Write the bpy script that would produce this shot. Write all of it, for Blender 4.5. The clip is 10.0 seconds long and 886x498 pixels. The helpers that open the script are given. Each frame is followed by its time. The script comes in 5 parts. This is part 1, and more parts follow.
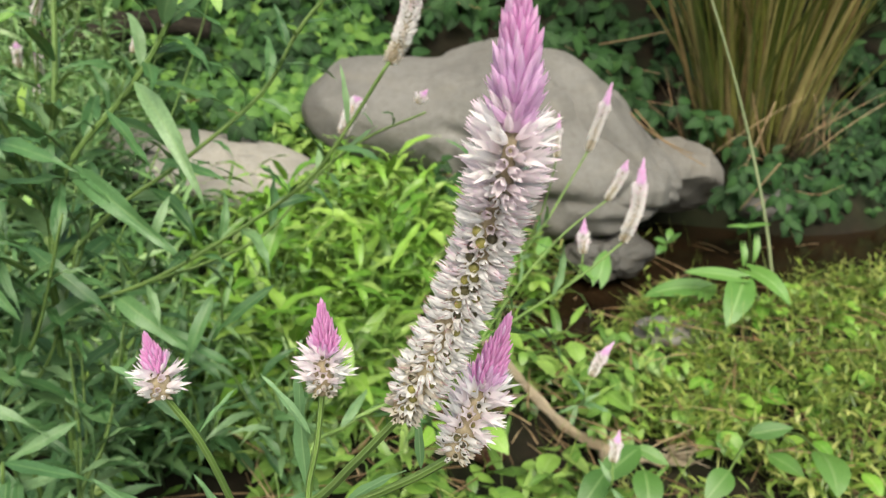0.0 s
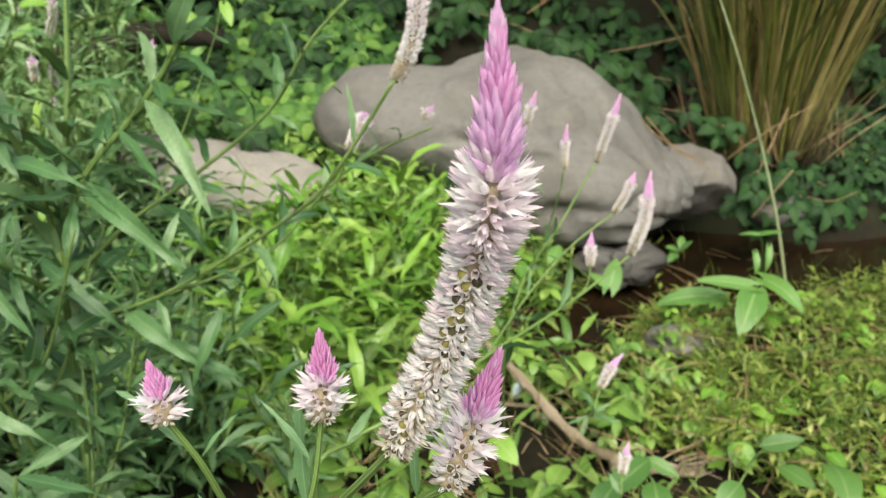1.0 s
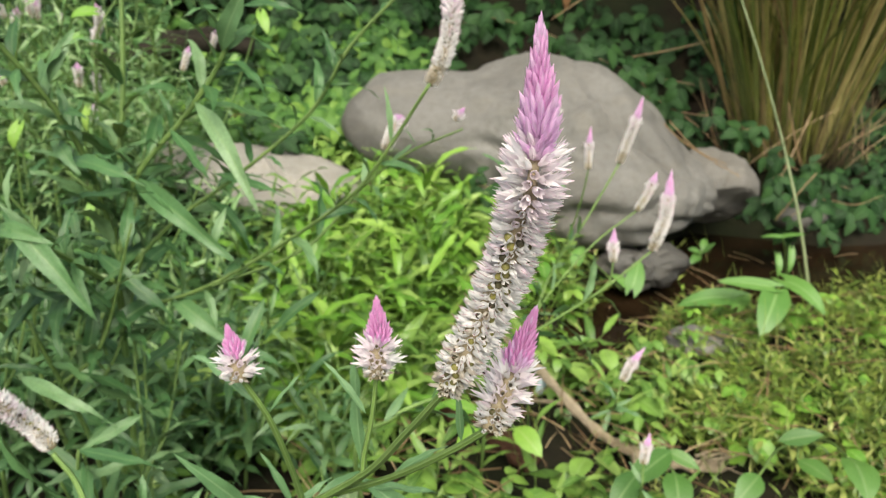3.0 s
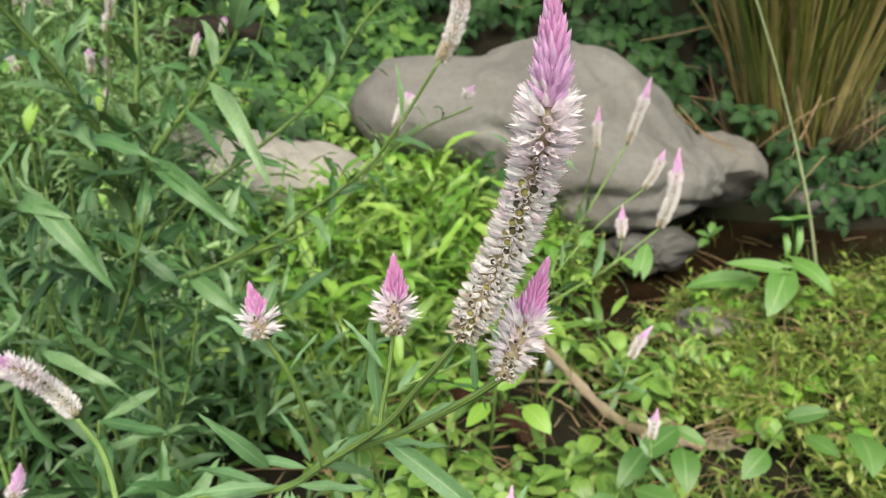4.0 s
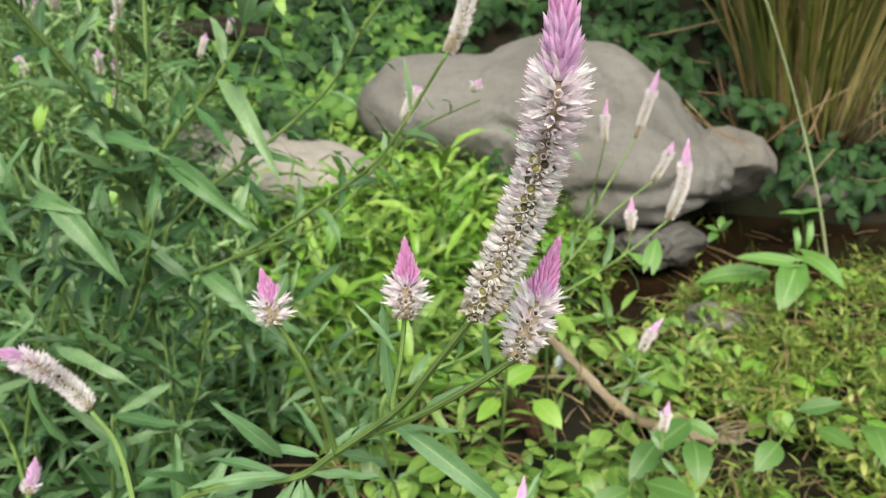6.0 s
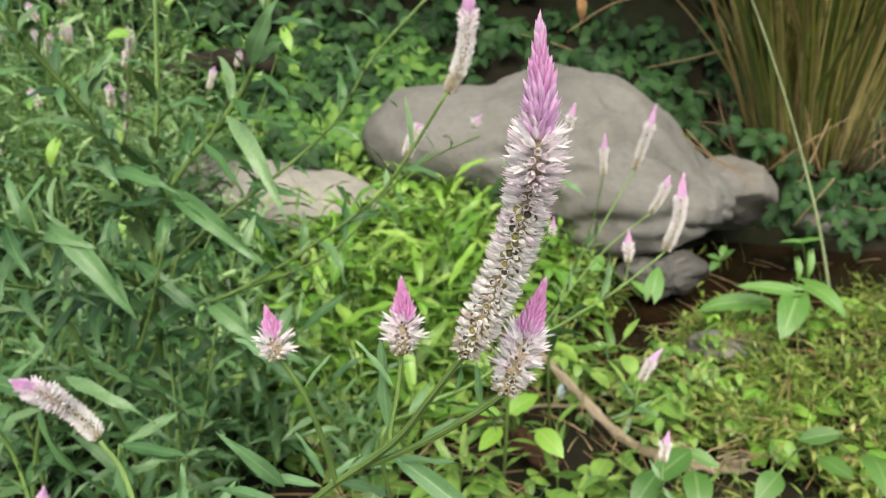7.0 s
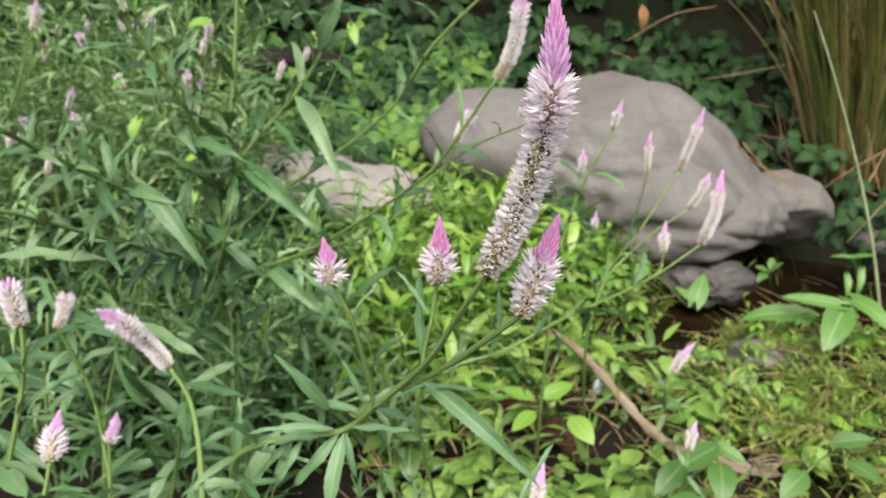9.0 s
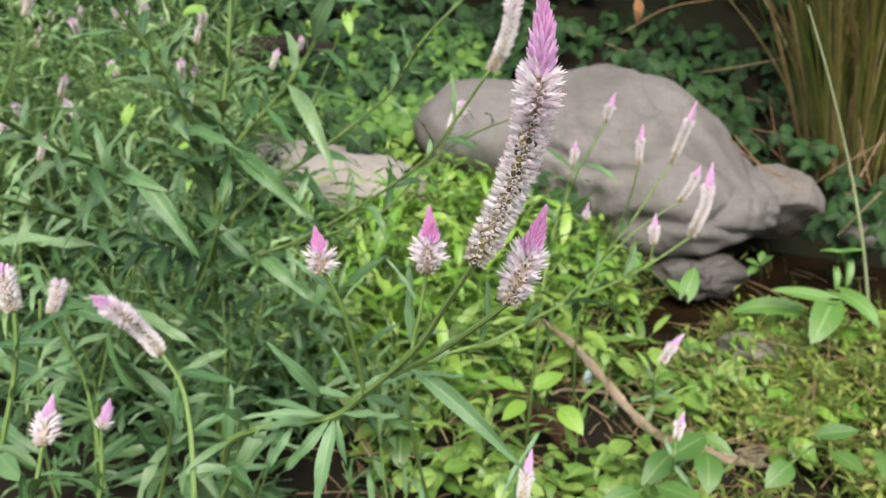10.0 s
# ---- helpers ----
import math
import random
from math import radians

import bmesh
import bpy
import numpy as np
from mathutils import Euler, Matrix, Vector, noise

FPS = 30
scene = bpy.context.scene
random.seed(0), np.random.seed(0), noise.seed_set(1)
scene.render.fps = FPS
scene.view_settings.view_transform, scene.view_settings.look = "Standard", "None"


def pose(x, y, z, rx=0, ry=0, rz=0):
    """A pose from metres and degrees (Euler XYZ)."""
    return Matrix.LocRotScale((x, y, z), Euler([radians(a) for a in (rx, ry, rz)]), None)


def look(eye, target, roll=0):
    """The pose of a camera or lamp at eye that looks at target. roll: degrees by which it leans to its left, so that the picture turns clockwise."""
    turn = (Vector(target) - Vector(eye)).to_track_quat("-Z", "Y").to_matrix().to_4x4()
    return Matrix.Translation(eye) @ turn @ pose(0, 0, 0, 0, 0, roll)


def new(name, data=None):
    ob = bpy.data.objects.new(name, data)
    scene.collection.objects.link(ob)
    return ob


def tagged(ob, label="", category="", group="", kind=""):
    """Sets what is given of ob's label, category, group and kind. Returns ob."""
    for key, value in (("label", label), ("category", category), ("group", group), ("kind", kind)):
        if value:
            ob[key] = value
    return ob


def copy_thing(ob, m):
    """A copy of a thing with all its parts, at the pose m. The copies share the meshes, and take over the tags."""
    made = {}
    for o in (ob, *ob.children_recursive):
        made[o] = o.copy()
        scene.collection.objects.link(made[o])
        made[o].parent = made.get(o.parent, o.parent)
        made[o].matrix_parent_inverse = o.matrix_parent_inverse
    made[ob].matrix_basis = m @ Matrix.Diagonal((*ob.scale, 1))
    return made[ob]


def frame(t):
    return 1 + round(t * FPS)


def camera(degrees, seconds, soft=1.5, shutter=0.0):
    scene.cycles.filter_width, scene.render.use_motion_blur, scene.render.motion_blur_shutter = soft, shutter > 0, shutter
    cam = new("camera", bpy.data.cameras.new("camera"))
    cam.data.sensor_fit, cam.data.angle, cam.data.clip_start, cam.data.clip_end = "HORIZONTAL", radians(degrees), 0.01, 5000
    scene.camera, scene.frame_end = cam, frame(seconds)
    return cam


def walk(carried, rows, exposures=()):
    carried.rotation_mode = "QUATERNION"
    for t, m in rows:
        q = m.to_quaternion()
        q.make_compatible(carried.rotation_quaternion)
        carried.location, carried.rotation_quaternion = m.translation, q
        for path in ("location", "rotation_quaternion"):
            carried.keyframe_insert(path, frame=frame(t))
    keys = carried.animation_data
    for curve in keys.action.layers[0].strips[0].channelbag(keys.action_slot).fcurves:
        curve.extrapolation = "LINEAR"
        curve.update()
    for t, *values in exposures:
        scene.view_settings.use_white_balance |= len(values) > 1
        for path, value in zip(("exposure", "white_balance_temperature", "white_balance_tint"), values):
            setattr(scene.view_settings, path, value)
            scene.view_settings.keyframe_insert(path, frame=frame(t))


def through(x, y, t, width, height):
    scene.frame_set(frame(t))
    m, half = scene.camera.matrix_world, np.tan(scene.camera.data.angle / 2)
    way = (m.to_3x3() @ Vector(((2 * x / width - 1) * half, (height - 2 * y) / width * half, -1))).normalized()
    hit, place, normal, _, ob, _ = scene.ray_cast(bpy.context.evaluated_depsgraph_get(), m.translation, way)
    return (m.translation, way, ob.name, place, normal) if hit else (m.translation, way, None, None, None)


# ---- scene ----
cam = camera(63.0, 10.0, soft=1.2)
PATH = [
    (0, (0.037, 0.022, 0.746), (0.0, 1.869, -0.022), -0.3),
    (0.5, (0.038, 0.02, 0.747), (-0.022, 1.869, -0.013), -0.8),
    (1, (0.043, 0.022, 0.755), (-0.031, 1.873, 0.0), -0.9),
    (1.5, (0.044, 0.011, 0.76), (-0.039, 1.868, 0.024), -1.3),
    (2, (0.044, -0.001, 0.76), (-0.059, 1.859, 0.032), -1.5),
    (2.5, (0.04, -0.008, 0.762), (-0.08, 1.85, 0.03), -1.3),
    (4, (0.035, -0.03, 0.752), (-0.12, 1.811, -0.015), -1.8),
    (4.5, (0.033, -0.032, 0.753), (-0.127, 1.803, -0.027), -1.9),
    (5, (0.033, -0.032, 0.749), (-0.136, 1.802, -0.031), -2.3),
    (6.5, (0.036, -0.037, 0.746), (-0.144, 1.813, 0.007), -2.7),
    (7, (0.04, -0.046, 0.757), (-0.152, 1.819, 0.06), -2.8),
    (7.5, (0.046, -0.063, 0.757), (-0.19, 1.808, 0.09), -2.7),
    (8, (0.054, -0.079, 0.748), (-0.228, 1.784, 0.079), -2.4),
    (8.5, (0.059, -0.099, 0.751), (-0.262, 1.757, 0.08), -2.3),
    (9, (0.055, -0.102, 0.745), (-0.28, 1.751, 0.073), -1.0),
    (9.5, (0.06, -0.102, 0.747), (-0.277, 1.748, 0.067), -1.1),
    (10, (0.058, -0.107, 0.746), (-0.259, 1.741, 0.05), -0.3),
]

cam.data.dof.use_dof, cam.data.dof.focus_distance, cam.data.dof.aperture_fstop = True, 0.2, 27.0
walk(cam, [(t, look(eye, target, roll)) for t, eye, target, roll in PATH],
     exposures=[(0.0, 0.95, 7050, 3), (7.8, 0.95, 6950, 4), (8.5, 0.98, 6700, 12), (10.0, 0.98, 6700, 12)])

# ---- light: a bright, wholly overcast sky ----
world = bpy.data.worlds.new("overcast_sky")
scene.world = world
world.use_nodes = True
wn = world.node_tree
sky = wn.nodes.new("ShaderNodeTexSky")
sky.sky_type = "NISHITA"
sky.sun_disc = False
sky.sun_elevation, sky.sun_rotation = radians(54), radians(196)
sky.dust_density, sky.air_density, sky.ozone_density = 4.0, 1.0, 1.0
wn.nodes["Background"].inputs["Strength"].default_value = 0.085
wn.links.new(sky.outputs["Color"], wn.nodes["Background"].inputs["Color"])
sun_data = bpy.data.lights.new("sun", "SUN")
sun_data.energy, sun_data.angle, sun_data.color = 2.6, radians(45), (1.0, 0.96, 0.9)
sun = new("sun", sun_data)
sun.matrix_world = look((0.7, -1.8, 3.4), (0.0, 0.6, 0.0))

# ---- mesh tools ----
rnd = random.Random(7)
TAU = 2 * math.pi


class Shape:
    """Vertices, faces, a texture place for each vertex and a material slot for each face."""

    def __init__(self, v, faces, uv=None, slot=0):
        self.v = np.array(v, float).reshape(-1, 3)
        self.total = np.array([len(f) for f in faces], np.int32)
        self.loops = np.array([i for f in faces for i in f], np.int32)
        self.uv = np.zeros((len(self.v), 2)) if uv is None else np.array(uv, float)
        self.slot = np.full(len(faces), slot, np.int32)


def joined(pieces):
    """One shape out of (shape, matrix) pairs."""
    out = Shape(np.zeros((0, 3)), [])
    vs, ls, ts, us, ss, n = [], [], [], [], [], 0
    for s, m in pieces:
        if m is None:
            vs.append(s.v)
        else:
            a = np.array(m)
            vs.append(s.v @ a[:3, :3].T + a[:3, 3])
        ls.append(s.loops + n), ts.append(s.total), us.append(s.uv), ss.append(s.slot)
        n += len(s.v)
    out.v, out.loops, out.total = np.concatenate(vs), np.concatenate(ls), np.concatenate(ts)
    out.uv, out.slot = np.concatenate(us), np.concatenate(ss)
    return out


def as_mesh(name, s, materials, smooth=True):
    me = bpy.data.meshes.new(name)
    me.vertices.add(len(s.v)), me.loops.add(len(s.loops)), me.polygons.add(len(s.total))
    me.vertices.foreach_set("co", s.v.ravel())
    me.loops.foreach_set("vertex_index", s.loops)
    me.polygons.foreach_set("loop_start", np.r_[0, np.cumsum(s.total)[:-1]].astype(np.int32))
    me.polygons.foreach_set("loop_total", s.total)
    me.polygons.foreach_set("material_index", s.slot)
    me.polygons.foreach_set("use_smooth", np.full(len(s.total), smooth))
    layer = me.uv_layers.new(name="UVMap")
    layer.data.foreach_set("uv", s.uv[s.loops].ravel())
    for mat in materials if isinstance(materials, (list, tuple)) else [materials]:
        me.materials.append(mat)
    me.update(calc_edges=True)
    me.validate()
    return me


def thing(name, base, label, category, group="", kind=""):
    """An Empty at the base of a thing, which parents its parts."""
    ob = new(name)
    ob.location = base
    ob.empty_display_size = 0.02
    return tagged(ob, label, category, group, kind)


def part(name, mesh, parent, world_m=None, label=""):
    """One mesh object under a thing or a part; world_m is its pose in the world (none: the mesh is in world places)."""
    ob = new(name, mesh)
    ob.parent = parent
    base = Matrix.Translation(parent.location) if parent.parent is None else Matrix.Translation(parent.parent.location) @ parent.matrix_basis
    ob.matrix_basis = base.inverted() @ (world_m if world_m is not None else Matrix())
    if label:
        tagged(ob, label)
    return ob


def solid(name, mesh, label, category, group="", kind="", m=None):
    ob = new(name, mesh)
    if m is not None:
        ob.matrix_basis = m
    return tagged(ob, label, category, group, kind)


def aimed(p, d, up=(0, 0, 1), size=1.0, spin=0.0):
    """A pose at p whose x axis runs along d and whose z axis leans to up."""
    x = Vector(d).normalized()
    y = Vector(up).cross(x)
    if y.length < 1e-4:
        y = Vector((0.3, 1, 0.1)).cross(x)
    y.normalize()
    z = x.cross(y)
    m = Matrix((x, y, z)).transposed().to_4x4()
    if spin:
        m = m @ Matrix.Rotation(spin, 4, "X")
    sz = size if isinstance(size, tuple) else (size,) * 3
    return Matrix.Translation(p) @ m @ Matrix.Diagonal((*sz, 1))


def smooth_line(points, per=8):
    """A Catmull-Rom curve through a few points."""
    p = [Vector(q) for q in points]
    if len(p) == 2:
        return [p[0].lerp(p[1], i / per) for i in range(per + 1)]
    p = [2 * p[0] - p[1]] + p + [2 * p[-1] - p[-2]]
    out = []
    for a, b, c, d in zip(p, p[1:], p[2:], p[3:]):
        for i in range(per):
            t = i / per
            out.append(0.5 * ((2 * b) + (c - a) * t + (2 * a - 5 * b + 4 * c - d) * t * t + (3 * b - a - 3 * c + d) * t ** 3))
    return out + [p[-2]]


def tube(line, r0, r1, sides=8, slot=0, swell=None):
    """A tapered tube along a line, closed at its ends."""
    n = len(line)
    v, uv, f = [], [], []
    side = None
    for i, p in enumerate(line):
        d = (line[min(i + 1, n - 1)] - line[max(i - 1, 0)]).normalized()
        if side is None:
            side = d.cross(Vector((0.2, 0.5, 0.84))).normalized()
        side = (side - d * side.dot(d)).normalized()
        other = d.cross(side)
        t = i / (n - 1)
        r = r0 + (r1 - r0) * t
        if swell:
            r *= swell(t)
        for k in range(sides):
            a = TAU * k / sides
            q = p + r * (math.cos(a) * side + math.sin(a) * other)
            v.append(tuple(q)), uv.append((t * n * 0.1, k / sides))
    for i in range(n - 1):
        for k in range(sides):
            a, b = i * sides + k, i * sides + (k + 1) % sides
            f.append((a, b, b + sides, a + sides))
    f.append(tuple(reversed(range(sides))))
    f.append(tuple(range((n - 1) * sides, n * sides)))
    return Shape(v, f, uv, slot)


def leaf(length=1.0, width=0.16, bend=0.6, fold=0.35, wave=0.0, nu=9, form="lance", twist=0.0, curl=0.0):
    """A leaf along x with a stalk, a folded midrib, a bend down and wavy edges. Its texture place: along, across."""
    v, uv, f = [], [], []
    x = z = 0.0
    for i in range(nu + 1):
        t = i / nu
        ang = 0.25 * bend - bend * t
        if i:
            x += math.cos(ang) / nu
            z += math.sin(ang) / nu
        if form == "lance":
            w = math.sin(math.pi * min(1, max(0, (t - 0.04)) / 0.96) ** 0.72) ** 0.9 * (1 - 0.25 * t) * 1.12
        elif form == "blade":
            w = min(1, t * 8 + 0.35) * (1 - t) ** 0.55
        elif form == "heart":
            w = 1.25 * (max(0, t) ** 0.28) * (1 - t) ** 0.75 if t > 0.0 else 0.3
        elif form == "ovate":
            w = 1.75 * max(0, t - 0.02) ** 0.42 * (1 - t) ** 0.8 if t > 0.02 else 0.02
        else:  # oval
            w = math.sin(math.pi * min(1, max(0, t - 0.03) / 0.97) ** 0.8) ** 0.75
        w = max(w, 0.02) * width / 2 * length
        for k, s in enumerate((-1.0, -0.5, 0.0, 0.5, 1.0)):
            back = -0.3 * length * (abs(s) ** 1.5) * max(0, 1 - 5 * t) if form == "heart" else 0.0
            y = s * w
            zz = fold * abs(y) * (1 - 0.5 * abs(s)) + wave * length * math.sin(t * 17 + (2.0 if s > 0 else 0)) * abs(s) ** 2 * (0.2 + t) + curl * y * abs(s)
            a = twist * t
            v.append((x * length + back, y * math.cos(a) - zz * math.sin(a), z * length + zz * math.cos(a) + y * math.sin(a)))
            uv.append((t, 0.5 + 0.5 * s))
    for i in range(nu):
        for k in range(4):
            a = i * 5 + k
            f.append((a, a + 1, a + 6, a + 5))
    return Shape(v, f, uv)


def noise3(p, scale, octaves=3):
    return noise.fractal(Vector(p) * scale, 0.6, 2.1, octaves)


# ---- materials ----
def material(name, build):
    mat = bpy.data.materials.new(name)
    mat.use_nodes = True
    nt = mat.node_tree
    nt.nodes.clear()
    out = nt.nodes.new("ShaderNodeOutputMaterial")
    nt.links.new(build(nt), out.inputs["Surface"])
    return mat


def node(nt, kind, **values):
    n = nt.nodes.new(kind)
    for key, value in values.items():
        if key in ("operation", "blend_type", "data_type", "interpolation_type", "feature", "noise_dimensions"):
            put_value(n, key, value)
        else:
            n.inputs[key.replace("_", " ")].default_value = value
    return n


def put_value(n, key, value):
    if key == "operation":
        n.operation = value
    elif key == "blend_type":
        n.blend_type = value
    elif key == "data_type":
        n.data_type = value
    elif key == "interpolation_type":
        n.interpolation_type = value
    elif key == "feature":
        n.feature = value
    elif key == "noise_dimensions":
        n.noise_dimensions = value


def ramp(nt, fac, stops):
    r = nt.nodes.new("ShaderNodeValToRGB")
    els = r.color_ramp.elements
    while len(els) < len(stops):
        els.new(0.5)
    for e, (pos, col) in zip(els, stops):
        e.position, e.color = pos, (*col, 1)
    nt.links.new(fac, r.inputs["Fac"])
    return r.outputs["Color"]


def noise_fac(nt, scale, detail=4.0, rough=0.6, coord="Object", stretch=None):
    tc = nt.nodes.new("ShaderNodeTexCoord")
    src = tc.outputs[coord]
    if stretch:
        mp = nt.nodes.new("ShaderNodeMapping")
        mp.inputs["Scale"].default_value = stretch
        nt.links.new(src, mp.inputs["Vector"])
        src = mp.outputs["Vector"]
    n = node(nt, "ShaderNodeTexNoise", Scale=scale, Detail=detail, Roughness=rough)
    nt.links.new(src, n.inputs["Vector"])
    return n.outputs["Fac"]


def mixed(nt, fac, a, b, blend="MIX"):
    m = nt.nodes.new("ShaderNodeMix")
    m.data_type, m.blend_type = "RGBA", blend
    for sock, val in ((m.inputs[0], fac), (m.inputs[6], a), (m.inputs[7], b)):
        if isinstance(val, (int, float)):
            sock.default_value = val
        elif isinstance(val, tuple):
            sock.default_value = (*val, 1)
        else:
            nt.links.new(val, sock)
    return m.outputs[2]


def arith(nt, op, a, b=0.0, c=0.0):
    m = nt.nodes.new("ShaderNodeMath")
    m.operation = op
    for sock, val in zip(m.inputs, (a, b, c)):
        if isinstance(val, (int, float)):
            sock.default_value = val
        else:
            nt.links.new(val, sock)
    return m.outputs[0]


def bumped(nt, height, strength=0.3, distance=0.002):
    b = nt.nodes.new("ShaderNodeBump")
    b.inputs["Strength"].default_value, b.inputs["Distance"].default_value = strength, distance
    nt.links.new(height, b.inputs["Height"])
    return b.outputs["Normal"]


def shaded(nt, color, rough=0.6, normal=None, spec=0.4, metal=0.0, through=0.0, through_color=None):
    p = nt.nodes.new("ShaderNodeBsdfPrincipled")
    for sock, val in ((p.inputs["Base Color"], color), (p.inputs["Roughness"], rough)):
        if isinstance(val, tuple):
            sock.default_value = (*val, 1)
        elif isinstance(val, (int, float)):
            sock.default_value = val
        else:
            nt.links.new(val, sock)
    p.inputs["Specular IOR Level"].default_value, p.inputs["Metallic"].default_value = spec, metal
    if normal is not None:
        nt.links.new(normal, p.inputs["Normal"])
    if not through:
        return p.outputs[0]
    t = nt.nodes.new("ShaderNodeBsdfTranslucent")
    tc = through_color if through_color is not None else color
    if isinstance(tc, tuple):
        t.inputs["Color"].default_value = (*tc, 1)
    else:
        nt.links.new(tc, t.inputs["Color"])
    m = nt.nodes.new("ShaderNodeMixShader")
    m.inputs[0].default_value = through
    nt.links.new(p.outputs[0], m.inputs[1]), nt.links.new(t.outputs[0], m.inputs[2])
    return m.outputs[0]


def random_fac(nt, island):
    if island:
        return nt.nodes.new("ShaderNodeNewGeometry").outputs["Random Per Island"]
    return nt.nodes.new("ShaderNodeObjectInfo").outputs["Random"]


def leaf_material(name, stops, rib, island=False, rough=0.38, through=0.2, veins=14.0, spots=0.0, yellow=(0.22, 0.25, 0.035), spec=0.52):
    """A leaf: its green varies from leaf to leaf and over the blade, with a paler midrib and side veins."""

    def build(nt):
        col = ramp(nt, random_fac(nt, island), [(i / (len(stops) - 1), s) for i, s in enumerate(stops)])
        col = mixed(nt, ramp(nt, noise_fac(nt, 45.0), [(0.3, (0, 0, 0)), (0.75, (0.5, 0.5, 0.5))]), col, tuple(0.55 * c for c in stops[0]))
        uvn = nt.nodes.new("ShaderNodeTexCoord")
        sep = nt.nodes.new("ShaderNodeSeparateXYZ")
        nt.links.new(uvn.outputs["UV"], sep.inputs[0])
        off = arith(nt, "ABSOLUTE", arith(nt, "SUBTRACT", sep.outputs[1], 0.5))
        mid = ramp(nt, off, [(0.0, (0.8,) * 3), (0.03, (0.5,) * 3), (0.06, (0, 0, 0))])
        side = arith(nt, "FRACT", arith(nt, "MULTIPLY", arith(nt, "SUBTRACT", sep.outputs[0], arith(nt, "MULTIPLY", off, 0.5)), veins))
        sv = ramp(nt, side, [(0.0, (0.15, 0.15, 0.15)), (0.12, (0, 0, 0)), (0.9, (0, 0, 0)), (1.0, (0.15, 0.15, 0.15))])
        vein = mixed(nt, 1.0, mid, sv, "ADD")
        col = mixed(nt, vein, col, rib)
        if spots:
            sp = ramp(nt, noise_fac(nt, 160.0, 2.0), [(0.66, (0, 0, 0)), (0.7, (spots,) * 3)])
            col = mixed(nt, sp, col, yellow)
        height = mixed(nt, 0.5, vein, noise_fac(nt, 220.0, 3.0))
        thr = mixed(nt, 0.5, col, yellow)
        return shaded(nt, col, rough, bumped(nt, height, 0.35, 0.001), spec, 0.0, through, thr)

    return material(name, build)


CELOSIA = [(0.044, 0.122, 0.042), (0.08, 0.195, 0.068), (0.135, 0.272, 0.105), (0.23, 0.37, 0.18)]
mat_leaf = leaf_material("celosia_leaf", CELOSIA, (0.17, 0.28, 0.11), spots=0.3, through=0.17)
# lighter copy of the celosia green: stronger light painted into plants further back
mat_leaf_far_lit = leaf_material("celosia_leaf_far_lit", [(0.05, 0.14, 0.036), (0.155, 0.325, 0.1), (0.31, 0.49, 0.19), (0.5, 0.66, 0.36)], (0.19, 0.3, 0.13), island=True)
BRIGHT = [(0.085, 0.23, 0.026), (0.16, 0.36, 0.042), (0.235, 0.45, 0.06), (0.33, 0.51, 0.1)]
mat_bright = leaf_material("ground_leaf", BRIGHT, (0.3, 0.42, 0.13), veins=9.0, spots=0.25)
COVER = [(0.03, 0.09, 0.02), (0.055, 0.15, 0.03), (0.1, 0.23, 0.045), (0.22, 0.38, 0.07)]
MID = [(0.066, 0.15, 0.028), (0.14, 0.285, 0.05), (0.24, 0.41, 0.08), (0.39, 0.55, 0.15)]
mat_cover_many = leaf_material("cover_leaf_many", COVER, (0.12, 0.24, 0.06), island=True, veins=8.0, through=0.15, rough=0.6, spec=0.25)
mat_mid_many = leaf_material("weed_leaf_mid_many", MID, (0.25, 0.38, 0.12), island=True, veins=8.0)
mat_bright_many = leaf_material("ground_leaf_many", BRIGHT, (0.3, 0.42, 0.13), island=True, veins=9.0)
HERB = [(0.06, 0.16, 0.035), (0.09, 0.21, 0.045), (0.13, 0.27, 0.06)]
mat_herb = leaf_material("herb_leaf", HERB, (0.19, 0.3, 0.11), veins=9.0, spots=0.3)
mat_spinach = leaf_material("spinach_leaf", [(0.1, 0.24, 0.05), (0.15, 0.32, 0.07)], (0.26, 0.4, 0.15), veins=11.0, spots=0.2)
# darker copy of the leaf green: shade under the bush put into the colour
mat_shade_many = leaf_material("low_leaf_shaded", [(0.03, 0.085, 0.026), (0.065, 0.16, 0.05), (0.15, 0.27, 0.11)], (0.16, 0.27, 0.12), island=True)
mat_young = leaf_material("young_leaf", [(0.115, 0.25, 0.1), (0.15, 0.3, 0.13), (0.205, 0.37, 0.18)], (0.27, 0.41, 0.2), spots=0.25)
WEED = [(0.05, 0.11, 0.018), (0.145, 0.25, 0.036), (0.265, 0.365, 0.06), (0.43, 0.46, 0.14)]
mat_weed_many = leaf_material("weed_leaf_many", WEED, (0.3, 0.36, 0.12), island=True, veins=7.0)
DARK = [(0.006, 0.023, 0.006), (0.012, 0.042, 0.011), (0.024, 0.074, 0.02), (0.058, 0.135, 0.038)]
CREEPER = [(0.01, 0.036, 0.009), (0.016, 0.054, 0.013), (0.026, 0.078, 0.02), (0.042, 0.105, 0.028)]
mat_vine = leaf_material("vine_leaf", CREEPER, (0.05, 0.12, 0.035), veins=8.0, through=0.14, rough=0.62, spec=0.25)
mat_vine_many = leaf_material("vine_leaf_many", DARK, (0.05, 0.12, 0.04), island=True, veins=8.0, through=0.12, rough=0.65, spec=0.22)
BLADE = [(0.022, 0.042, 0.008), (0.085, 0.12, 0.022), (0.21, 0.21, 0.045), (0.38, 0.32, 0.13), (0.25, 0.15, 0.075)]
mat_blade = leaf_material("grass_blade", BLADE, (0.36, 0.36, 0.12), veins=1.0, through=0.2)
